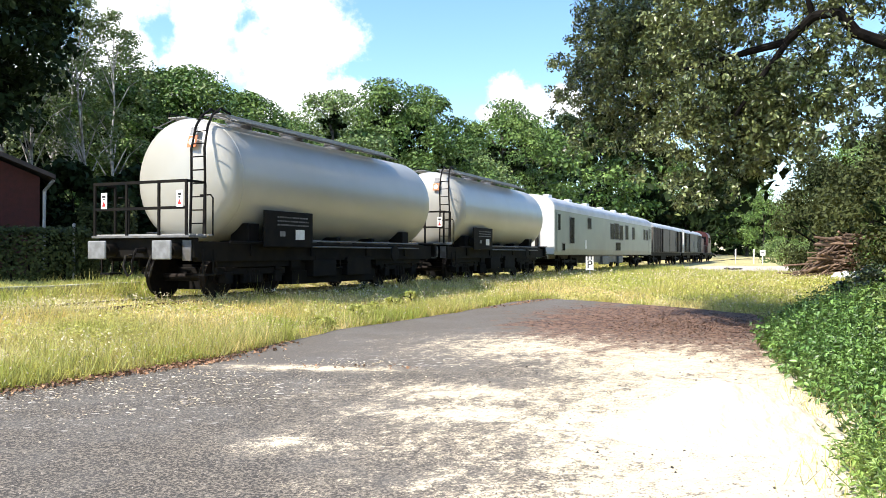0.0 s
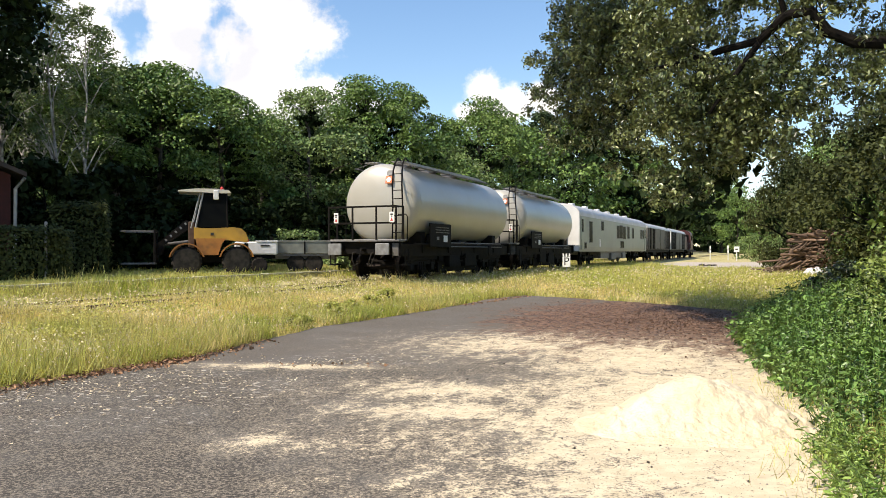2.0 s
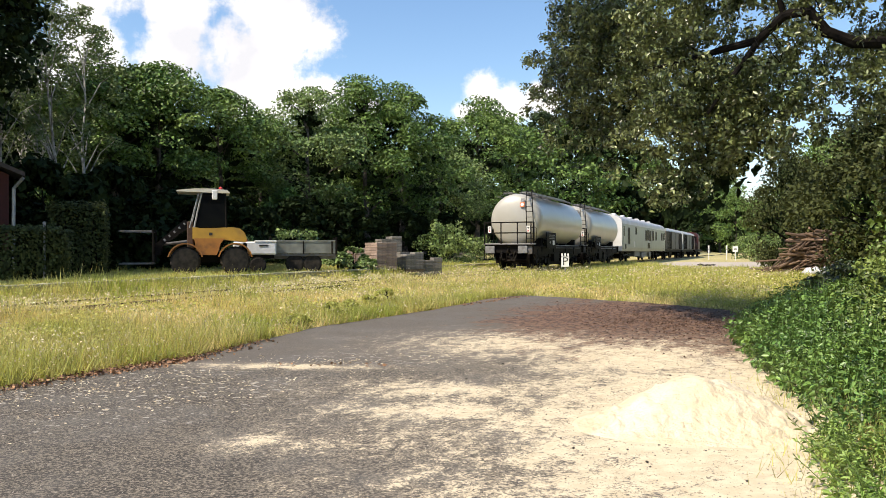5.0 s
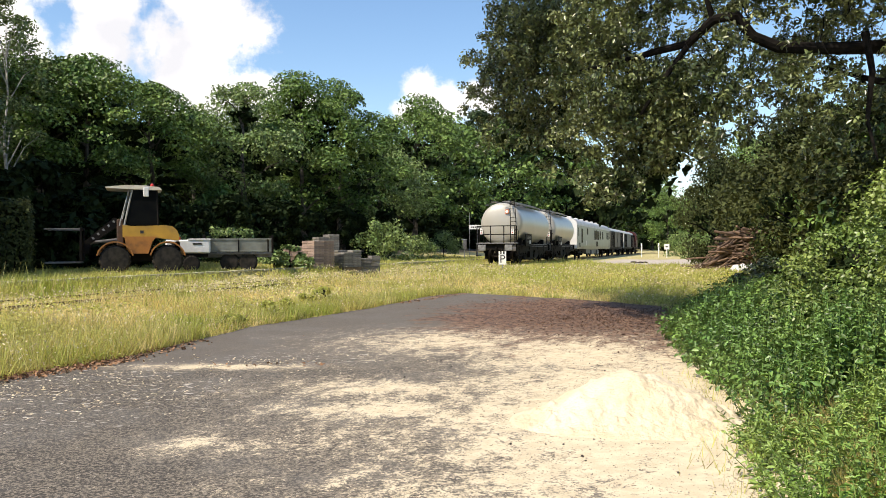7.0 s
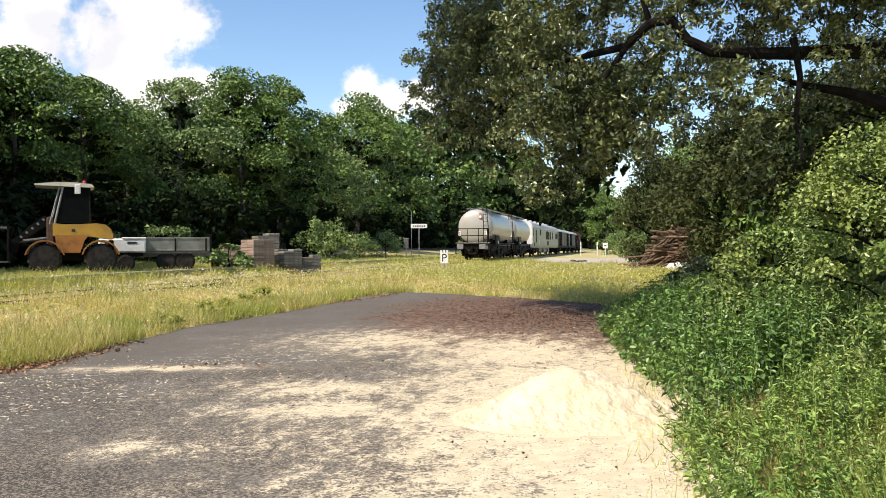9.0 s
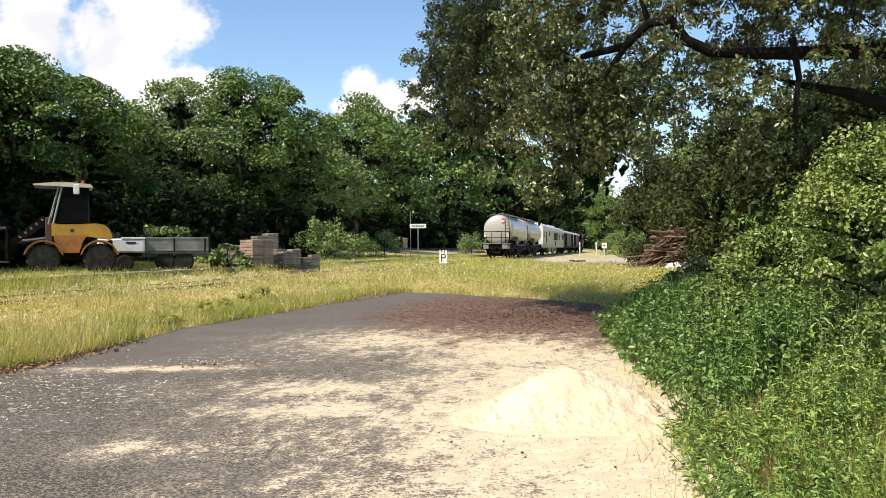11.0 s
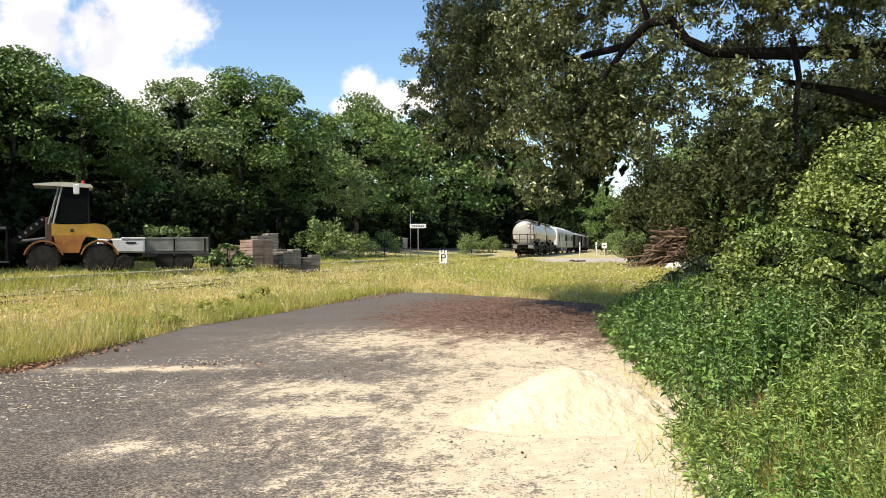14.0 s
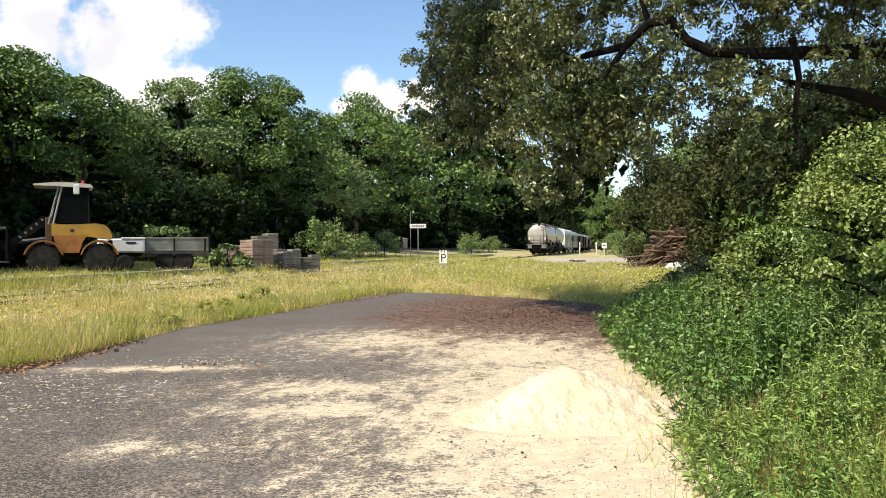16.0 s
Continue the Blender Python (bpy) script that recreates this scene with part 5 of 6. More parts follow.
def make_oak():
    """The large oak whose boughs hang over the yard; its trunk stands to the side of the view."""
    rng = np.random.default_rng(5)
    fx, fy, fz = foot(44.5, 15.5)
    t = thing("oak_tree", "large old oak with crooked dark limbs and hanging leafy boughs", "tree", pose(0, 0, 0))
    bm = bmesh.new()
    pipe(bm, [(fx, fy, fz - 0.4), (fx, fy, fz + 0.4), (fx - 0.1, fy, 2.4), (fx - 0.35, fy + 0.1, 4.4), (fx - 0.3, fy + 0.3, 7), (fx, fy + 0.4, 10.5)], [0.75, 0.6, 0.5, 0.46, 0.33, 0.12], 12)
    # main limb: bearing, distance, height
    limb = [(44.0, 15.3, 4.5), (39.5, 14.0, 4.5), (34.0, 13.2, 4.43), (31.9, 13.0, 4.43), (29.1, 12.7, 4.45), (27.5, 12.6, 4.62), (26.5, 12.5, 4.92), (25.0, 12.5, 4.9), (23.4, 12.7, 4.62), (21.1, 13.0, 4.6), (18.5, 13.2, 4.5), (16.0, 13.6, 4.5)]
    pipe(bm, [bearing(*p) for p in limb], [0.18, 0.13, 0.10, 0.09, 0.086, 0.084, 0.08, 0.074, 0.062, 0.055, 0.035, 0.015], 9)
    low = [(44, 15.3, 3.5), (39.5, 14.4, 3.73), (37.4, 14.0, 3.9), (34.7, 13.7, 4.03), (32.0, 13.8, 4.3)]
    pipe(bm, [bearing(*p) for p in low], [0.17, 0.12, 0.085, 0.05, 0.02], 8)
    fork = [(25.0, 12.5, 4.9), (24.2, 12.3, 5.5), (22.5, 12.4, 6.2), (20.5, 12.8, 6.8)]
    pipe(bm, [bearing(*p) for p in fork], [0.045, 0.035, 0.022, 0.012], 7)
    twig = [(23.4, 12.7, 4.6), (21.8, 12.6, 4.1), (20.2, 12.8, 3.6), (18.8, 13.0, 3.4)]
    pipe(bm, [bearing(*p) for p in twig], [0.05, 0.04, 0.025, 0.012], 7)
    hang = [(34.2, 13.0, 4.6), (34.6, 12.9, 4.0), (34.3, 12.8, 3.3), (34.9, 12.8, 2.7)]
    pipe(bm, [bearing(*p) for p in hang], [0.06, 0.045, 0.03, 0.012], 7)
    centres, radii = [], []
    UPPER = 92

    def bough(start, end, lift, r, n=6, r0=0.017):
        if end[0] < 15.5:
            # ends pushed out along the camera's sight lines: same outline, shadow on the meadow
            k = 1.36 if end[0] < 13.5 else 1.2
            end = (end[0], end[1] * k, 1.5 + (end[2] - 1.5) * k)
            r, n = r * 1.25, n + 4
        a, b = bearing(*start), bearing(*end)
        pts = [a.lerp(b, i / 5) + Vector((rng.normal() * 0.12, rng.normal() * 0.12, lift * math.sin(math.pi * i / 5) + rng.normal() * 0.08)) for i in range(6)]
        if b.z < 5.6:
            pipe(bm, pts, [r0 * k for k in (0.15, 0.5, 0.5, 0.4, 0.28, 0.1)], 6)
        for i in range(n):
            f = 0.25 + 0.8 * i / n
            c = a.lerp(b, min(1, f)) + Vector((rng.normal() * 0.35, rng.normal() * 0.35, lift * math.sin(math.pi * min(1, f)) + rng.normal() * 0.22))
            centres.append(np.array(c))
            radii.append(r * rng.uniform(0.7, 1.25))
    # hanging boughs along the crown's near edge
    for az0, d0, z0, az1, d1, z1 in (
            (26.2, 12.5, 5.2, 18.5, 12.6, 5.9), (24.6, 12.6, 4.9, 12.0, 13.6, 5.2), (22, 12.9, 4.7, 10.0, 14.6, 4.9), (19, 13.2, 4.6, 12.5, 13.4, 3.9), (16, 13.6, 4.5, 9.2, 15.2, 4.3),
            (22, 12.9, 4.7, 17.5, 13.0, 3.6), (20, 13.2, 4.5, 21.0, 13.4, 3.1), (24, 12.6, 4.8, 24.5, 12.8, 3.5), (26, 12.5, 5.0, 28.5, 12.3, 3.7), (28, 12.6, 5.0, 26.2, 12.6, 4.1),
            (31, 12.7, 4.8, 32.5, 12.5, 3.9), (30, 12.7, 4.8, 30.0, 12.0, 5.6), (33, 13, 4.7, 35.5, 12.2, 5.6), (35, 13.0, 4.6, 37.5, 12.6, 4.0), (37, 13.4, 4.6, 40, 12.0, 5.2),
            (30, 12.8, 5.0, 22, 14.5, 6.2), (34, 13.2, 4.8, 28, 15.5, 6.6), (26, 13, 5.3, 14, 16, 6.6), (20, 14, 5.2, 10.5, 18.5, 6.4), (26, 12.6, 5.4, 20.0, 13.2, 5.9), (25, 13, 5.4, 17.0, 13.6, 5.8), (24, 14, 5.5, 15.0, 20, 6.0),
            (30, 14, 5.5, 22, 20, 5.6), (36, 14, 5.0, 30, 19, 5.2), (40, 15, 5, 36, 19, 4.8), (28, 15, 5.5, 20.5, 17.5, 4.2), (20, 15, 5.4, 14.2, 18.8, 4.9), (23, 15.5, 5.4, 17.5, 20.0, 4.9), (26, 16, 5.4, 20.5, 20.5, 5.0), (32, 15, 5.4, 27, 17.5, 4.3), (20, 13.5, 4.6, 15.5, 13.0, 5.2), (18, 13.5, 4.5, 12.8, 13.2, 4.8),
            (22, 12.9, 4.6, 20.3, 13.4, 2.6), (20, 13.2, 4.4, 18.4, 13.8, 2.8), (18, 13.5, 4.4, 16.2, 14.0, 3.1), (16.5, 13.8, 4.4, 14.0, 14.6, 3.4), (24.6, 12.6, 4.6, 25.0, 13.0, 2.9), (27, 12.6, 4.8, 27.2, 13.0, 3.0), (30, 12.8, 4.6, 29.4, 13.0, 3.2), (13, 14.2, 4.6, 10.6, 15.0, 3.6), (26, 12.6, 5.2, 23.2, 12.2, 4.2), (33, 13.2, 4.6, 32, 14.0, 3.4), (20, 13.2, 4.3, 20.9, 13.6, 2.9), (19.5, 13.4, 3.9, 19.4, 13.8, 2.35), (16, 14, 5.0, 9.6, 14.5, 5.0), (17, 14, 5.2, 10.6, 14.5, 5.5), (17, 14, 5.3, 11.8, 14.0, 5.7), (16, 14, 4.8, 10.0, 14.6, 4.5), (17, 14, 5.0, 11.8, 14.2, 4.6), (31, 13, 5.0, 33.5, 13.0, 5.5), (33, 13, 4.9, 36.0, 12.5, 5.2), (36, 13, 5.0, 38.5, 12.0, 5.6), (38, 13, 4.9, 41, 12.5, 5.0), (30, 13.2, 5.2, 32.0, 13.5, 5.9), (33, 14, 5.3, 36.0, 14.0, 6.0), (37, 14, 5.0, 40.0, 14.0, 5.5), (38, 13, 4.4, 41, 12.6, 4.2), (35, 14, 4.6, 38.0, 14.5, 4.6), (20.5, 13.3, 4.0, 21.4, 13.5, 3.3), (24.2, 12.8, 4.4, 23.9, 13.3, 3.4)):
        bough((az0, d0, z0), (az1, d1, z1), 0.25, 0.55, 8)
    # upper crown, out of view: clumps added to shade the limbs and the yard's side
    for k in range(UPPER):
        az, d = rng.uniform(19, 54), rng.uniform(11, 21)
        z = rng.uniform(3.0 + 0.36 * d, 11.5)
        # the first 20 are unseen clumps added to cast a shadow on the meadow
        if k < 20:
            az, d, z = rng.uniform(1, 12), rng.uniform(13.5, 17), rng.uniform(8.2, 10.2)
        centres.append(np.array(bearing(az, d, z)))
        radii.append(rng.uniform(0.8, 1.4))
    part("trunk", bm, "bark", t, "dark furrowed trunk and limbs")
    # clumps that would hide the heavy limbs from the camera are mostly dropped
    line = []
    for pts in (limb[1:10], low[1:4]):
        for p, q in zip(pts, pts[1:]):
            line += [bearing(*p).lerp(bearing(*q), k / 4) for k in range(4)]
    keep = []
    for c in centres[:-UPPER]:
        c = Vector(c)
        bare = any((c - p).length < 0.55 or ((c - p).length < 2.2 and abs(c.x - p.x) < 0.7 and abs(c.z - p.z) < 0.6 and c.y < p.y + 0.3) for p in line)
        # clumps are also thinned by their bearing and height from the camera
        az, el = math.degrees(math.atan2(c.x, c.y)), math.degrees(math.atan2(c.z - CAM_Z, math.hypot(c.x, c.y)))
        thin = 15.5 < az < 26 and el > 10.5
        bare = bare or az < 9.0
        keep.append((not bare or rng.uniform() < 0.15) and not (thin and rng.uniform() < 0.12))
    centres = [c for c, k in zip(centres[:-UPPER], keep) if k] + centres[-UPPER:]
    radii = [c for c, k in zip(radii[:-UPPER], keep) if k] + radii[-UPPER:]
    radii = np.array(radii)
    # each clump is a handful of leafy twig ends
    ends, er = [], []
    for c, r in zip(centres[:-UPPER], radii[:-UPPER]):
        for _ in range(8 if c[0] > 0.168 * c[1] else 0):
            ends.append(c + on_sphere(1, rng)[0] * r * rng.uniform(0.45, 1.05) * np.array([1, 1, 0.8]))
            er.append(rng.uniform(0.11, 0.20))
    P, Nn = clumped(rng, ends, er, 36, 0.9, 0.5)
    Nn = Nn + rng.normal(size=Nn.shape) * 0.4
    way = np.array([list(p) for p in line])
    # single leaves in front of the limbs, as the camera sees them, go too
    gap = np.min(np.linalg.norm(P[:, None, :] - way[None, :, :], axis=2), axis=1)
    limb_xz = np.array([[p.x, p.z] for p in line])
    over = np.min(np.linalg.norm(P[:, None, [0, 2]] - limb_xz[None], axis=2), axis=1)
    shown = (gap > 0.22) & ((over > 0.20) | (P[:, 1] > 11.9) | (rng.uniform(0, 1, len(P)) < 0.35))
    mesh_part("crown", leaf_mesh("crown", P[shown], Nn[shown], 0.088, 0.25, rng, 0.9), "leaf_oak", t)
    # near-black leaves deep in the lower crown, standing in for its shade
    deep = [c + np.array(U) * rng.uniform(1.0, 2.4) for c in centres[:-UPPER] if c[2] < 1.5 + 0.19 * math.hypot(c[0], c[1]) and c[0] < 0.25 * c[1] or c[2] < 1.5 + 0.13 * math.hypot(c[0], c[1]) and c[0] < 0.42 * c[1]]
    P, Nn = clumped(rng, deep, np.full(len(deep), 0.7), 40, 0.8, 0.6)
    mesh_part("inner_crown", leaf_mesh("inner_crown", P, Nn, 0.2, 0.34, rng, 0.6), "leaf_shade", t)
    P, Nn = clumped(rng, centres[-UPPER:], radii[-UPPER:], 260, 0.8, 0.5)
    mesh_part("upper_crown", leaf_mesh("upper_crown", P, Nn, 0.2, 0.3, rng, 0.4), "leaf_oak", t)


def make_nettles():
    """A dense bank of upright leafy stems beside the yard: nettles, a feathery pale herb in front, goldenrod behind."""
    rng = np.random.default_rng(9)
    edge = np.array([(2.0, 2.0), (2.25, 4.4), (2.8, 5.6), (3.55, 7.4), (3.95, 9.1), (4.9, 12.4), (6.3, 15.5), (8.3, 18.5)])
    kinds = {"nettle": ("leaf_nettle", 0.26), "herb": ("leaf_herb", 0.19), "goldenrod": ("leaf_goldenrod", 0.12)}
    rows = {k: ([], [], [], []) for k in kinds}
    stems = {k: bmesh.new() for k in kinds}
    count = 0
    while count < 3700:
        cy = 2.0 + 16.5 * rng.uniform() ** 1.4
        coff = rng.uniform(0, 1) ** 1.3 * (2.2 + 0.25 * cy)
        mound = rng.uniform(0.72, 1.12)
        for _ in range(rng.integers(3, 8)):
            y = cy + rng.normal() * 0.14
            off = abs(coff + rng.normal() * 0.14)
            x = float(np.interp(y, edge[:, 1], edge[:, 0])) + 0.10 + off
            count += 1
            near = math.hypot(x, y)
            if y < 5.9 + rng.normal() * 0.35 and off < 2.6:
                kind = "herb"
            elif off > 1.5 + 0.1 * rng.normal() and y < 11 and rng.uniform() < 0.8:
                kind = "goldenrod"
            else:
                kind = "nettle"
            h = min(1.05, 0.42 + 0.6 * off) * mound * rng.uniform(0.85, 1.1) * float(np.interp(y, (2, 5.8, 6.8, 12, 15), (0.45, 0.58, 0.95, 0.95, 0.8)))
            g = float(ground_z(x, y))
            lean = rng.normal(size=2) * 0.09
            if off < 0.25:
                lean[0] -= 0.10
            base, top = np.array([x, y, g]), np.array([x + lean[0], y + lean[1], g + h])
            rod(stems[kind], base, top, 0.005, 0.002, 3, False)
            size = float(np.interp(near, (4, 7, 12), (0.060, 0.072, 0.095))) * {"nettle": 1.0, "herb": 0.80, "goldenrod": 1.45}[kind]
            step = size * {"nettle": 0.62, "herb": 0.40, "goldenrod": 0.42}[kind]
            nodes = max(4, int(h * 0.8 / step))
            if near > 10:
                nodes = min(nodes, 8)
            f = np.repeat(1 - 0.8 * (np.arange(nodes) + rng.uniform(0, 0.5)) / nodes, 2)
            n = len(f)
            a = rng.uniform(0, 6.28) + np.repeat(np.arange(nodes) * 1.57, 2) + np.tile([0, np.pi], nodes) + rng.normal(size=n) * 0.8
            small = np.interp(f, (0.2, 0.75, 1.0), (1.15, 1.0, 0.45)) * size
            drop = {"nettle": -0.35, "herb": 0.15, "goldenrod": -0.15}[kind] + (f - 0.7) * 1.4 + rng.normal(size=n) * 0.3
            out = np.stack([np.cos(a), np.sin(a), drop], 1)
            out /= np.linalg.norm(out, axis=1, keepdims=True)
            face = np.stack([-np.cos(a) * drop * 0.8, -np.sin(a) * drop * 0.8, np.full(n, 0.9)], 1) + rng.normal(size=(n, 3)) * 0.4
            P, Nn, T, Z = rows[kind]
            P.append(base + (top - base) * f[:, None] + out * (small * rng.uniform(0.4, 1.1, n))[:, None])
            Nn.append(face)
            T.append(out * 2.0)
            Z.append(small)
    names = {"nettle": ("nettles", "dense bank of dark green nettles beside the asphalt"), "herb": ("herbs", "feathery light green herbs at the sand's border"), "goldenrod": ("goldenrod", "pale green goldenrod with long narrow leaves")}
    for k, (m, wide) in kinds.items():
        P, Nn, T, Z = (np.concatenate(v) for v in rows[k])
        nt = thing(names[k][0], names[k][1], names[k][0], kind="stuff")
        part("stems", stems[k], m, nt)
        mesh_part("leaves", leaf_mesh("leaves", P, Nn, Z, wide, rng, 0, T, True), m, nt)


def make_bush(az, d, height, spread, seed, label, leaf="leaf_bush", clumps=60, per=190, size=0.085):
    t = make_tree("bush", label, placed(az, d), np.random.default_rng(seed), height, spread, leaf, "bark", clumps, per, size, 0.05, 0.02, 0.85, 0.7, category="bush", fine=False, core=260 if height > 1.0 else 0, dome=0.25)
    return t


make_wood()
make_oak()
make_nettles()
make_bush(40.5, 9.6, 2.7, 1.4, 31, "sunlit yellow-green bush beneath the oak", clumps=110, per=300, size=0.052)
make_bush(33.8, 11.6, 1.8, 1.2, 32, "green bush beside the nettles", "leaf_bush", 80, 200, 0.06)
make_bush(46.5, 8.2, 2.5, 1.2, 33, "sunlit yellow-green bush beneath the oak", clumps=60, per=260, size=0.052)
make_bush(29.0, 18.0, 1.1, 1.1, 34, "low dark bush in front of the wood pile", "leaf_oak", 45)
for az, d, h, sp, sd in ((-6.4, 16.9, 0.26, 0.30, 61), (-2.3, 20.6, 0.28, 0.32, 62), (-4.9, 18.2, 0.2, 0.28, 63), (-8.7, 15.2, 0.2, 0.26, 64), (-3.6, 19.4, 0.2, 0.28, 65)):
    make_bush(az, d, h, sp, sd, "leafy green weed at the asphalt edge", "grass_fresh", 16, 60, 0.06)

# ---- things on and beside the platform ----


def make_wheel(parent, x, y, r, wide, rim_mat, side):
    """A tyre with lugs and a dished rim; its axle runs along y."""
    prof = [(-wide / 2, r * 0.55), (-wide / 2, r * 0.88), (-wide * 0.36, r), (wide * 0.36, r), (wide / 2, r * 0.88), (wide / 2, r * 0.55)]
    bm = lathe(bmesh.new(), prof, "Y", n=28)
    for i in range(18):
        a = 2 * math.pi * i / 18
        for s in (-1, 1):
            m = Matrix.Rotation(a + s * 0.08, 4, "Y") @ Matrix.Translation((0, s * wide * 0.22, r)) @ Matrix.Rotation(radians(s * 28), 4, "Z") @ Matrix.Diagonal((0.05, wide * 0.4, 0.05, 1))
            bmesh.ops.create_cube(bm, size=1, matrix=m)
    w = part("wheel", bm, "rubber", parent, "dusty black tyre")
    w.location = (x, y, r)
    s = side
    part("rim", lathe(bmesh.new(), [(s * wide * 0.1, 0.04), (s * wide * 0.3, r * 0.2), (s * wide * 0.3, r * 0.28), (s * wide * 0.15, r * 0.34), (s * wide * 0.2, r * 0.5), (s * wide * 0.48, r * 0.58), (s * wide * 0.48, r * 0.54)], "Y", n=24), rim_mat, w)
    return w


def make_loader():
    t = thing("wheel_loader", "yellow compact wheel loader parked on the platform", "wheel loader")
    p = bearing(-14.55, 26.6)
    t.matrix_basis = pose(p.x, p.y, float(ground_z(p.x, p.y)), 0, 0, 180 + 14.55)
    # rear hood with a rounded tail
    out = [(0.55, 1.12), (0.55, 1.50), (0.30, 1.46), (-0.2, 1.47), (-0.62, 1.50), (-0.88, 1.46), (-1.02, 1.34), (-1.09, 1.16), (-1.08, 1.02), (-0.4, 1.10)]
    part("hood", prism(bmesh.new(), out, -0.62, 0.62, "Y"), "yellow_paint", t, "yellow engine hood")
    part("side_panel", prism(bmesh.new(), [(0.42, 0.62), (0.50, 1.14), (-0.42, 1.14), (-0.30, 0.98), (-0.18, 0.62)], -0.66, 0.66, "Y"), "orange_paint", t)
    part("chassis", boxes([((0.0, 0, 0.55), (1.9, 0.6, 0.35)), ((0.76, 0, 0.5), (0.25, 1.2, 0.2)), ((-0.74, 0, 0.5), (0.25, 1.2, 0.2)), ((-1.05, 0, 0.75), (0.12, 1.1, 0.5))], 0.03), "black_steel", t)
    for x, k in ((0.76, 1), (-0.74, -1)):
        for s in (-1, 1):
            make_wheel(t, x, s * 0.68, 0.43, 0.36, "grey_steel", s)
            arc = np.linspace(0.25, 2.9, 10)
            out = [(x + 0.54 * math.cos(a), 0.43 + 0.57 * math.sin(a)) for a in arc] + [(x + 0.50 * math.cos(a), 0.43 + 0.53 * math.sin(a)) for a in arc[::-1]]
            bm = prism(bmesh.new(), out, s * 0.68 - 0.2, s * 0.68 + 0.2, "Y")
            part("mudguard", bm, "orange_paint", t)
    # cab
    pts = {"a": ((0.50, 1.48), (0.27, 2.58)), "c": ((-0.47, 1.48), (-0.44, 2.58))}
    for s in (-0.6, 0.6):
        for (x0, z0), (x1, z1) in pts.values():
            part("pillar", rod(bmesh.new(), (x0, s, z0), (x1, s, z1), 0.032, n=6), "zinc" if x0 > 0 else "black_steel", t)
        part("pillar", rod(bmesh.new(), (0.64, s, 1.46), (0.36, s, 2.58), 0.022, n=6), "zinc", t)
        part("side_window", prism(bmesh.new(), [(0.47, 1.5), (0.26, 2.56), (-0.43, 2.56), (-0.46, 1.5)], s - 0.008, s + 0.008, "Y"), "glass", t)
    part("windscreen", prism(bmesh.new(), [(0.50, 1.5), (0.52, 1.5), (0.29, 2.56), (0.27, 2.56)], -0.58, 0.58, "Y"), "glass", t)
    part("rear_window", boxes([((-0.45, 0, 2.05), (0.012, 1.15, 1.0))]), "glass", t)
    part("seat", boxes([((-0.1, 0, 1.6), (0.45, 0.45, 0.12)), ((-0.3, 0, 1.9), (0.1, 0.42, 0.6))], 0.03), "black_steel", t)
    part("roof", prism(bmesh.new(), [(1.02, 2.60), (1.02, 2.64), (0.45, 2.70), (-0.1, 2.70), (-0.50, 2.66), (-0.58, 2.58), (-0.45, 2.56), (0.3, 2.58)], -0.68, 0.68, "Y"), "cream_paint", t, "cream cab roof with a long visor")
    part("beacon", lathe(bmesh.new(), [(2.68, 0.05), (2.70, 0.06), (2.80, 0.055), (2.84, 0.02)], "Z", (-0.31, -0.3, 0), 12), "sign_red", t, "red rotating beacon")
    mi = part("mirror", boxes([((-0.12, 0.78, 2.50), (0.16, 0.05, 0.30))], 0.02), "white_plate", t)
    part("mirror_arm", rod(bmesh.new(), (-0.12, 0.6, 2.6), (-0.12, 0.78, 2.58), 0.012, n=5), "black_steel", mi)
    # lift arms and forks
    for s in (-0.36, 0.36):
        part("lift_arm", prism(bmesh.new(), [(0.62, 1.66), (0.80, 1.72), (1.62, 1.0), (1.66, 0.62), (1.52, 0.62), (1.46, 0.92), (0.66, 1.50)], s - 0.05, s + 0.05, "Y"), "black_steel", t)
        # plain bars added in place of the arm's lettering
        for k in range(5):
            mk = part("arm_mark", boxes([((0, 0, 0), (0.055, 0.006, 0.075))]), "buffer_steel", t, "pale bar in place of lettering on the lift arm")
            mk.matrix_basis = pose(0.80 + 0.145 * k, s + (0.054 if s > 0 else -0.054), 1.60 - 0.127 * k, 0, 41, 0)
        part("cylinder", rod(bmesh.new(), (0.7, s * 0.5, 1.05), (1.5, s * 0.5, 0.95), 0.05, n=8), "grey_steel", t)
    part("mast_foot", boxes([((0.62, 0, 1.2), (0.2, 0.9, 0.95))], 0.03), "rail_steel", t)
    part("carriage", boxes([((1.70, 0, 0.7), (0.08, 1.2, 0.6)), ((1.70, 0, 1.38), (0.06, 1.3, 0.06)), ((1.70, -0.62, 1.05), (0.06, 0.06, 0.7)), ((1.70, 0.62, 1.05), (0.06, 0.06, 0.7))], 0.01), "black_steel", t)
    for s in (-0.55, 0.55):
        part("tine", boxes([((2.2, s, 1.36), (1.0, 0.09, 0.045))], 0.008), "grey_steel", t)
        part("fork", boxes([((2.2, s * 0.7, 0.36), (1.0, 0.1, 0.05))], 0.008), "grey_steel", t)
    for s in (-0.5, 0.5):
        part("tail_light", boxes([((-1.1, s, 1.08), (0.04, 0.14, 0.08))]), "sign_red", t)
    part("badge", boxes([((0.0, 0.63, 1.28), (0.10, 0.012, 0.09))]), "black_paint", t)


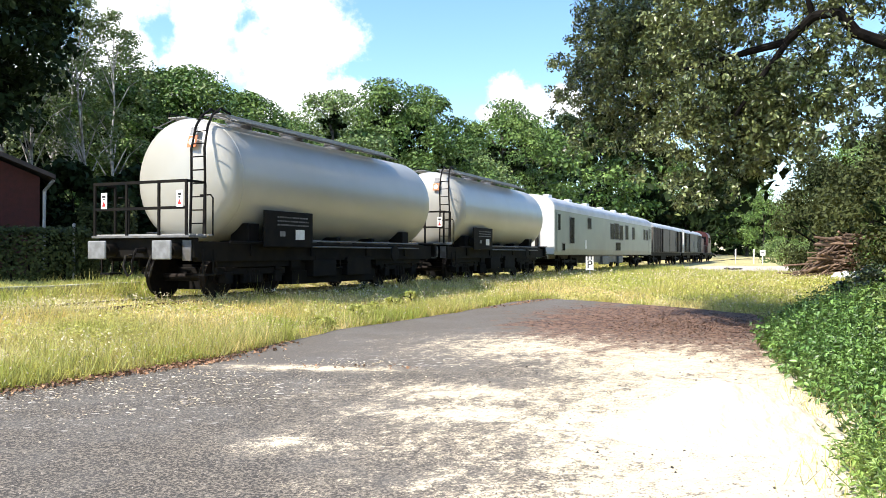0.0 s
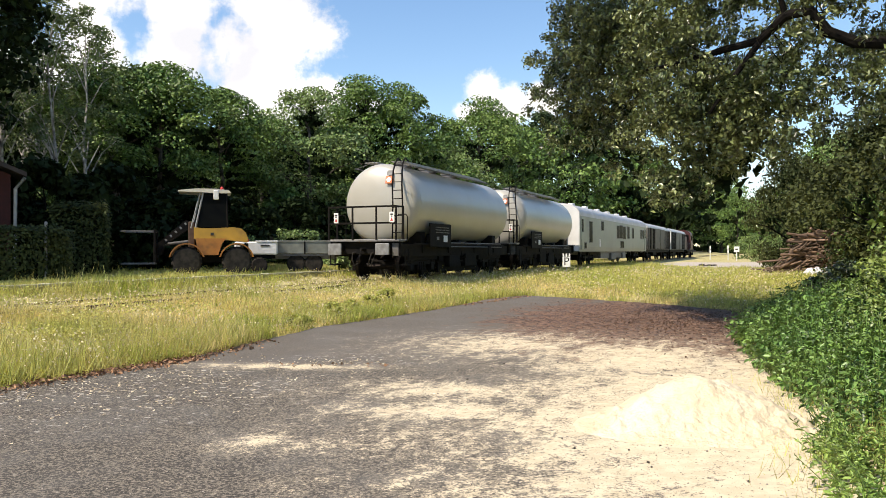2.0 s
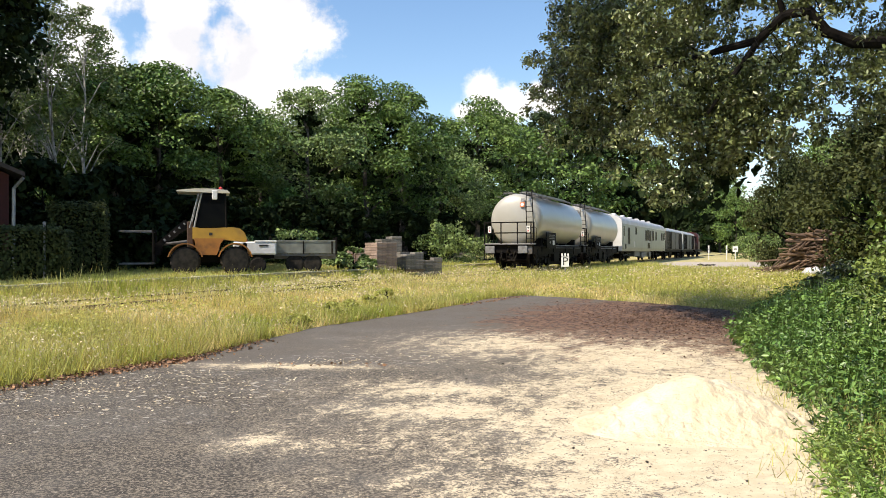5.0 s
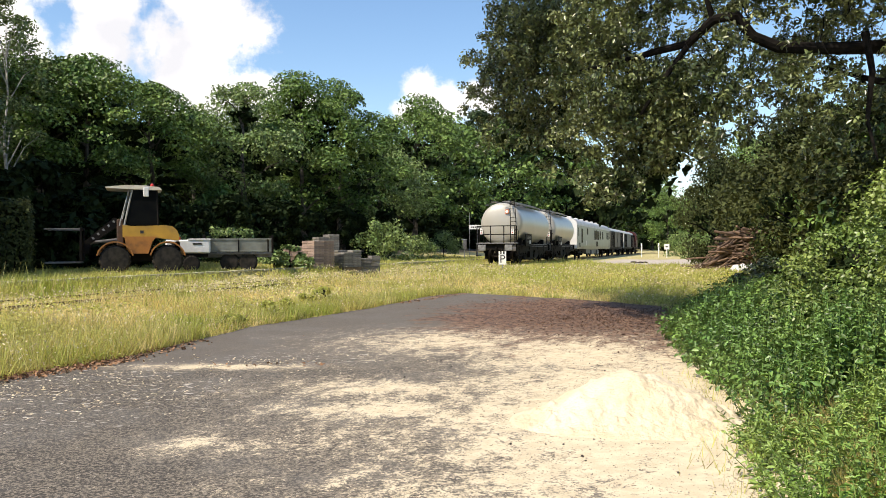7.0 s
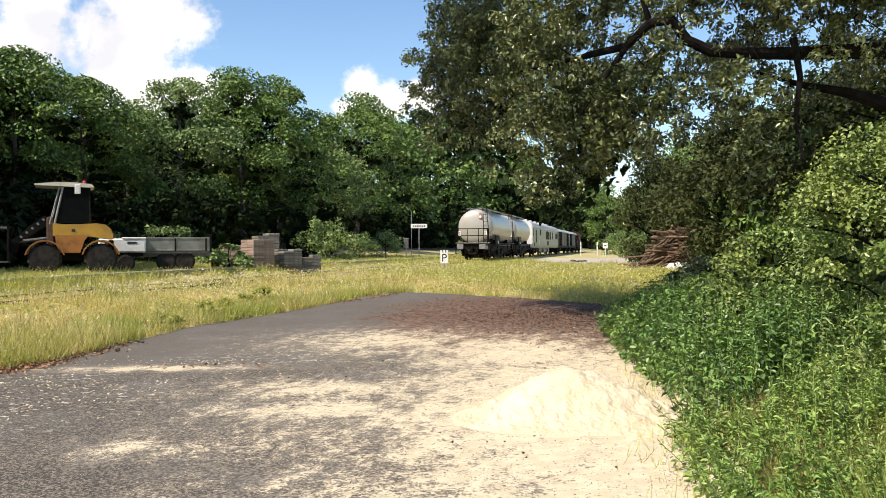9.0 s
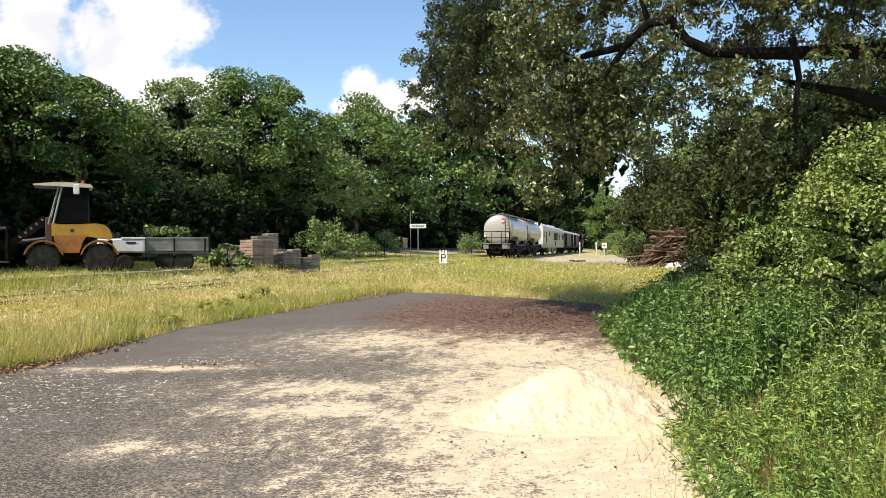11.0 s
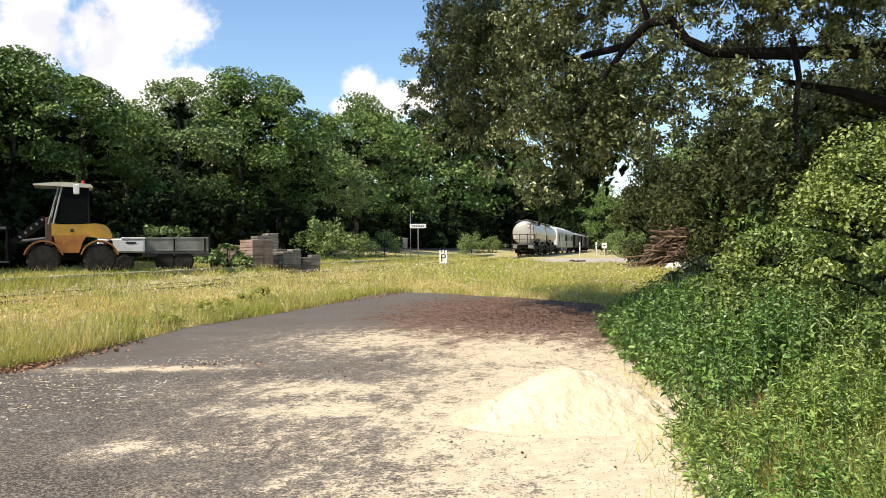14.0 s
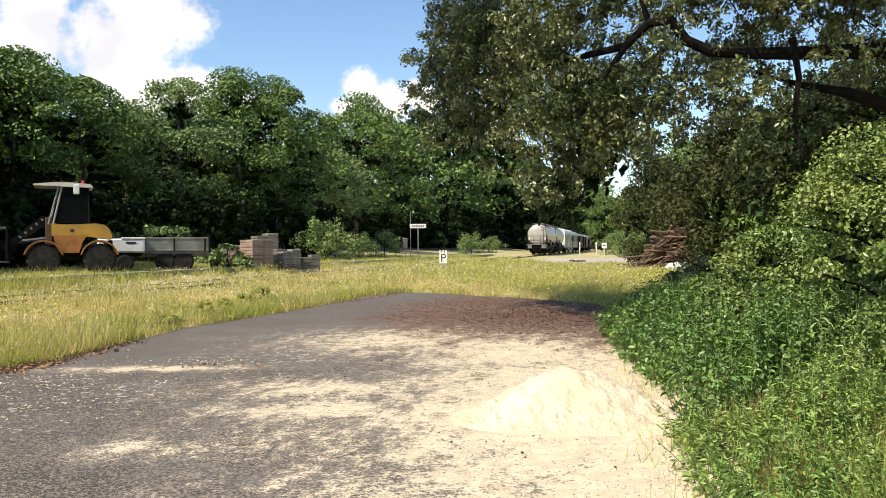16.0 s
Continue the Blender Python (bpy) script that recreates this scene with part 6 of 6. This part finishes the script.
def make_trailer():
    t = thing("dropside_trailer", "grey dropside trailer loaded with cut branches", "trailer")
    p = bearing(-8.25, 29.3)
    t.matrix_basis = pose(p.x, p.y, float(ground_z(p.x, p.y)), 0, 0, 9)
    part("bed", boxes([((0, 0, 0.60), (2.3, 1.5, 0.08)), ((0, -0.5, 0.52), (2.3, 0.08, 0.12)), ((0, 0.5, 0.52), (2.3, 0.08, 0.12))], 0.01), "grey_steel", t)
    for s in (-0.75, 0.75):
        bm = boxes([((0, s, 0.88), (2.26, 0.03, 0.46)), ((0, s * 1.02, 1.09), (2.26, 0.045, 0.05)), ((0, s * 1.02, 0.68), (2.26, 0.045, 0.05))], 0.006)
        sd = part("side_board", bm, "trailer_grey", t, "grey metal side board")
        for x in (-1.0, 0.0, 1.0):
            part("latch", boxes([((x, s * 1.035, 0.86), (0.05, 0.03, 0.44))]), "black_steel", sd)
    for x in (-1.15, 1.15):
        part("end_board", boxes([((x, 0, 0.88), (0.03, 1.5, 0.46))], 0.006), "trailer_grey", t)
        for y in (-0.76, 0.76):
            part("corner_post", boxes([((x, y, 0.92), (0.07, 0.07, 0.62))], 0.006), "black_steel", t)
    for x in (-0.3, 0.32):
        for s in (-1, 1):
            make_wheel(t, x, s * 0.62, 0.30, 0.2, "grey_steel", s)
    rng = np.random.default_rng(3)
    c = [np.array([rng.uniform(-0.9, 0.4), rng.uniform(-0.5, 0.5), rng.uniform(1.05, 1.5)]) for _ in range(14)]
    P, Nn = clumped(rng, c, [0.22] * 14, 60, 0.7)
    ld = mesh_part("cuttings", leaf_mesh("cuttings", P, Nn, 0.11, 0.3, rng), "leaf_light")
    ld.matrix_basis = t.matrix_basis.copy()
    tagged(ld, "heap of cut leafy branches on the trailer", "cuttings", kind="stuff")
    # low white box trailer in front of it
    b = thing("box_trailer", "low white box trailer beside the loader", "trailer")
    p = bearing(-11.6, 28.6)
    b.matrix_basis = pose(p.x, p.y, float(ground_z(p.x, p.y)), 0, 0, 12)
    part("box_body", boxes([((0, 0, 0.84), (1.45, 1.1, 0.46))], 0.05), "sign_white", b)
    part("lid", boxes([((0.36, 0, 1.08), (0.75, 1.14, 0.05))], 0.015), "sign_white", b)
    part("vent", boxes([((0.3, -0.555, 0.93), (0.3, 0.012, 0.06))]), "black_paint", b)
    part("lamp_hole", lathe(bmesh.new(), [(-0.56, 0.02), (-0.56, 0.09), (-0.54, 0.09)], "Y", (-0.45, 0, 0.86), 16), "black_paint", b)
    part("chassis", boxes([((0, 0, 0.55), (1.3, 0.9, 0.12)), ((-0.9, 0, 0.5), (0.9, 0.08, 0.08))], 0.01), "black_steel", b)
    for s in (-1, 1):
        make_wheel(b, 0.1, s * 0.55, 0.26, 0.16, "grey_steel", s)


def make_stack(name, label, az, d, turn, nx, ny, layers, size, stone):
    """Blocks in layers on a wooden pallet; each block is a part."""
    t = thing(name, label, "pallet stack", group="pallets of stone by the platform")
    p = bearing(az, d)
    t.matrix_basis = pose(p.x, p.y, float(ground_z(p.x, p.y)), 0, 0, turn)
    sx, sy, sz = size
    L, Wd = nx * sx, ny * sy
    pal = [((0, k * Wd * 0.42, 0.05), (L, 0.1, 0.1)) for k in (-1, 0, 1)] + [((L * (i / 6 - 0.5), 0, 0.115), (0.1, Wd, 0.025)) for i in range(7)]
    part("pallet", boxes(pal), "pallet_wood", t)
    me = bpy.data.meshes.new("block")
    bm = boxes([((0, 0, 0), (sx - 0.012, sy - 0.012, sz - 0.008))], 0.012)
    bm.to_mesh(me)
    bm.free()
    me.materials.append(M[stone])
    rng = random.Random(int(d * 10 + nx))
    for k in range(layers):
        for i in range(nx):
            for j in range(ny):
                if k == layers - 1 and rng.random() < 0.4:
                    continue
                o = new("block", me)
                o.parent = t
                o.location = (-L / 2 + (i + 0.5) * sx + rng.uniform(-0.008, 0.008), -Wd / 2 + (j + 0.5) * sy + rng.uniform(-0.008, 0.008), 0.128 + (k + 0.5) * sz)
                o.rotation_euler = (0, 0, rng.uniform(-0.02, 0.02))
    return t


def lettering(text, size, parent, at, rot, material):
    c = bpy.data.curves.new("letter", "FONT")
    c.body, c.size, c.align_x, c.align_y, c.extrude = text, size, "CENTER", "CENTER", 0.002
    c.materials.append(M[material])
    o = new("letter", c)
    o.parent = parent
    o.matrix_basis = pose(*at, *rot)
    return o


def make_signs():
    p = bearing(10.45, 40)
    s = thing("whistle_board", "white whistle board with a black letter beside the track", "railway sign", pose(p.x, p.y, float(ground_z(p.x, p.y)), 0, 0, -14))
    part("post", boxes([((0, 0.03, 0.3), (0.06, 0.05, 0.9))]), "zinc", s)
    part("board", boxes([((0, 0, 0.56), (0.38, 0.025, 0.52))], 0.006), "sign_white", s)
    for x in (-0.15, 0, 0.15):
        part("tooth", boxes([((x, 0, 0.90), (0.08, 0.025, 0.15))], 0.004), "sign_white", s)
    lettering("P", 0.56, s, (0, -0.017, 0.565), (90, 0, 0), "black_paint")
    part("board_edge", boxes([((0, 0.004, 0.815), (0.38, 0.03, 0.015)), ((0, 0.004, 0.305), (0.38, 0.03, 0.015))]), "black_paint", s)
    # station name board: unreadable, as bars
    p = bearing(8.65, 63)
    s = thing("station_sign", "white name board on a thin post by the platform", "railway sign", pose(p.x, p.y, float(ground_z(p.x, p.y)), 0, 0, -9))
    part("post", rod(bmesh.new(), (0, 0.04, -0.2), (0, 0.04, 2.6), 0.045, n=8), "zinc", s)
    part("board", boxes([((0, 0, 2.45), (1.3, 0.04, 0.34))], 0.01), "sign_white", s)
    part("name_bar", boxes([((-0.42 + i * 0.14, -0.024, 2.45), (0.09, 0.008, 0.1)) for i in range(7)]), "black_paint", s)
    part("mast", rod(bmesh.new(), (-0.6, 0.3, -0.2), (-0.6, 0.3, 3.6), 0.025, n=6), "zinc", s)
    p = bearing(7.72, 61)
    s = thing("equipment_box", "dark metal equipment box on a post", "equipment box", pose(p.x, p.y, float(ground_z(p.x, p.y)), 0, 0, -9))
    part("post", rod(bmesh.new(), (0, 0, -0.2), (0, 0, 0.8), 0.05, n=8), "zinc", s)
    part("case", boxes([((0, 0, 1.05), (0.36, 0.25, 0.75))], 0.02), "grey_steel", s)
    part("cap", boxes([((0, 0, 1.45), (0.42, 0.31, 0.05))], 0.01), "zinc", s)
    for az, d, wd in ((21.9, 92, 0.55), (21.35, 98, 0.16), (20.2, 100, 0.14)):
        p = bearing(az, d)
        s = thing("track_marker", "white marker board on a short post by the track", "railway sign", pose(p.x, p.y, float(ground_z(p.x, p.y)), 0, 0, -21), "track markers")
        part("post", rod(bmesh.new(), (0, 0.03, -0.2), (0, 0.03, 1.2), 0.045, n=6), "sign_white", s)
        part("board", boxes([((0, 0, 1.25), (wd, 0.03, 0.6 if wd > 0.3 else 0.9))], 0.006), "sign_white", s)
        part("mark", boxes([((0, -0.018, 1.25), (wd * 0.5, 0.006, 0.12))]), "black_paint", s)


def make_log_pile():
    rng = np.random.default_rng(14)
    p = bearing(26.4, 41)
    t = thing("log_pile", "untidy pile of brown logs and poles", "log pile", pose(p.x, p.y, float(ground_z(p.x, p.y)), 0, 0, -26))
    for i in range(190):
        z = 0.1 + 1.9 * rng.uniform() ** 1.3
        half = 1.9 * (1 - z / 2.6)
        x = rng.uniform(-half, half) + 0.35 * z
        y = rng.uniform(-0.8, 0.8) * (1 - z / 2.8)
        L = rng.uniform(1.0, 2.4)
        a, e = rng.normal() * 0.45, rng.normal() * 0.2 + (0.30 if x < -0.2 else 0.02)
        if rng.uniform() < 0.2:
            a += 1.3
        r = rng.uniform(0.02, 0.065)
        d = Vector((math.cos(a) * math.cos(e), math.sin(a) * math.cos(e), math.sin(e))) * L / 2
        c = Vector((x, y, max(z, abs(d.z) + r)))
        bm = pipe(bmesh.new(), [c - d, c + Vector((0, 0, rng.normal() * 0.03)), c + d], [r, r * 0.92, r * 0.8], 7)
        part("log", bm, "log", t)
    p = bearing(27.1, 38.5)
    bm = bmesh.new()
    bmesh.ops.create_grid(bm, x_segments=22, y_segments=14, size=0.5)
    for v in bm.verts:
        q = Vector((v.co.x * 7, v.co.y * 7, 1.0))
        r2 = (v.co.x / 0.5) ** 2 * 0.7 + (v.co.y / 0.5) ** 2 * 0.7
        v.co = Vector((v.co.x * 1.5, v.co.y * 1.2, 0.04 + max(0, 0.2 * (1 - r2)) + 0.38 * noise.noise(q) * max(0.2, 1 - r2)))
    bmesh.ops.solidify(bm, geom=bm.faces[:], thickness=0.01)
    o = part("tarpaulin", bm, "tarp_white", smooth_it=True)
    o.matrix_basis = pose(p.x, p.y, float(ground_z(p.x, p.y)), 0, 0, -20)
    tagged(o, "crumpled white tarpaulin beside the log pile", "tarpaulin")
    p = bearing(19.6, 60)
    o = thing("rubble", "low heap of dark rubble on the gravel", "rubble", pose(p.x, p.y, float(ground_z(p.x, p.y))))
    for i in range(9):
        bm = bmesh.new()
        bmesh.ops.create_icosphere(bm, subdivisions=1, radius=rng.uniform(0.07, 0.16))
        for v in bm.verts:
            v.co = v.co * rng.uniform(0.75, 1.2)
        s = part("stone", bm, "bark_grey", o)
        s.location = (rng.normal() * 0.45, rng.normal() * 0.3, rng.uniform(0.03, 0.08))
        s.scale = (2.2, 1.5, 0.7)


def make_shed():
    p = bearing(-26.9, 25.5)
    h = thing("shed", "dark red brick shed with a dark tiled gable roof", "shed", pose(p.x, p.y, float(ground_z(p.x, p.y)), 0, 0, 27))
    # its near right corner at the foot; runs to the left and back
    wl, dp, eave, ridge = 7.0, 6.0, 2.9, 4.4
    part("wall", boxes([((-wl / 2, 0.12, eave / 2), (wl, 0.24, eave)), ((-0.12, dp / 2, eave / 2), (0.24, dp - 0.5, eave)), ((-wl + 0.12, dp / 2, eave / 2), (0.24, dp - 0.5, eave)), ((-wl / 2, dp - 0.12, eave / 2), (wl, 0.24, eave))]), "brick_red", h)
    gable = prism(bmesh.new(), [(0, eave), (-wl, eave), (-wl / 2, ridge)], 0.0, 0.24, "Y")
    part("gable", gable, "brick_red", h)
    for s in (1, -1):
        bm = bmesh.new()
        out = [(-wl / 2, ridge + 0.10), (-wl / 2 + s * (wl / 2 + 0.4), eave - 0.07), (-wl / 2 + s * (wl / 2 + 0.4), eave + 0.05), (-wl / 2, ridge + 0.24)]
        part("roof_slope", prism(bm, out, -0.4, dp + 0.3, "Y"), "roof_tile", h)
    part("door", boxes([((-3.6, -0.02, 1.05), (1.1, 0.06, 2.1))], 0.01), "black_steel", h)
    part("downpipe", pipe(bmesh.new(), [(0.35, -0.3, eave - 0.1), (0.12, -0.1, eave - 0.4), (0.1, -0.06, 0.0)], 0.05, 8), "zinc", h, "pale zinc downpipe")


def make_hedge(az, d, size, seed, label, leaf, turn):
    """A clipped block of foliage on thin stems."""
    rng = np.random.default_rng(seed)
    p = bearing(az, d)
    t = thing("hedge", label, "hedge", pose(p.x, p.y, float(ground_z(p.x, p.y)), 0, 0, turn))
    sx, sy, sz = size
    n = int(1500 * (sx * sz + sx * sy))
    q = rng.uniform(-0.5, 0.5, (n, 3))
    face = rng.integers(0, 5, n)
    for k, (ax, v) in enumerate(((0, -0.5), (0, 0.5), (1, -0.5), (1, 0.5), (2, 0.5))):
        q[face == k, ax] = v + rng.normal(size=(face == k).sum()) * 0.035
    P = q * np.array([sx, sy, sz]) + np.array([0, 0, sz / 2 + 0.05])
    Nn = q + rng.normal(size=(n, 3)) * 0.3 + np.array([0, 0, 0.3])
    mesh_part("foliage", leaf_mesh("foliage", P, Nn, 0.10, 0.33, rng), leaf, t)
    bm = bmesh.new()
    for i in range(9):
        x = (i / 8 - 0.5) * sx * 0.9
        rod(bm, (x, 0, -0.1), (x + rng.normal() * 0.05, 0, sz * 0.9), 0.03, 0.01, 6)
    part("stems", bm, "bark", t)


def make_left_corner():
    make_shed()
    # both hedges use the darkened leaves, so their shaded faces are painted in
    make_hedge(-22.9, 26.6, (1.5, 0.9, 2.05), 41, "tall clipped hedge block by the platform", "leaf_half_shade", 23)
    make_hedge(-28.5, 22.8, (3.6, 1.0, 1.25), 42, "low leafy hedge in front of the shed", "leaf_half_shade", 28)
    p = bearing(-24.9, 22.6)
    f = thing("fence_post", "thin grey metal fence post", "fence post", pose(p.x, p.y, float(ground_z(p.x, p.y))))
    part("tube", rod(bmesh.new(), (0, 0, -0.2), (0, 0, 1.45), 0.035, n=8), "zinc", f)
    part("cap", lathe(bmesh.new(), [(1.45, 0.042), (1.48, 0.042), (1.5, 0.015)], "Z", n=10), "zinc", f)


make_loader()
make_trailer()
make_stack("block_pallet", "tall stack of pinkish stone blocks on a pallet", -2.75, 32.5, 34, 2, 2, 10, (0.48, 0.48, 0.105), "stone_block")
make_stack("block_pallet", "stack of grey stone slabs on a pallet behind", -2.2, 36, 20, 2, 2, 11, (0.48, 0.48, 0.115), "stone_grey")
make_stack("block_pallet", "low stack of grey-brown stone slabs on a pallet", -0.7, 33.2, 30, 2, 2, 8, (0.42, 0.48, 0.088), "stone_grey")
make_stack("block_pallet", "low stack of dark stone slabs on a pallet", 0.75, 34.0, 22, 2, 2, 6, (0.42, 0.42, 0.112), "stone_grey")
make_stack("block_pallet", "stack of brown slabs behind the weeds", -4.4, 35.5, 10, 3, 3, 5, (0.3, 0.3, 0.15), "stone_block")
make_signs()
make_log_pile()
make_left_corner()
for az, d, h, sp, sd in ((-4.7, 31.5, 0.85, 0.6, 51), (-5.8, 31.0, 0.6, 0.7, 52), (-3.9, 31.3, 0.55, 0.5, 53)):
    make_bush(az, d, h, sp, sd, "low green weeds beside the stone pallets", "leaf_light", 18, 60, 0.16)


def motions():
    times = [i * 0.5 for i in range(33)]
    for ob, a in TRAIN:
        walk(ob, [(t, wagon_pose(a, t)) for t in times])
    turn = math.degrees(1 / 0.46)
    for ws, y in WHEELS:
        rows = []
        for i in range(161):
            t = i * 0.1
            s = 5.425 * t - 0.0392 * t * t + 0.003275 * t ** 3
            rows.append((t, pose(0, y, 0.46, -s * turn)))
        walk(ws, rows)


motions()
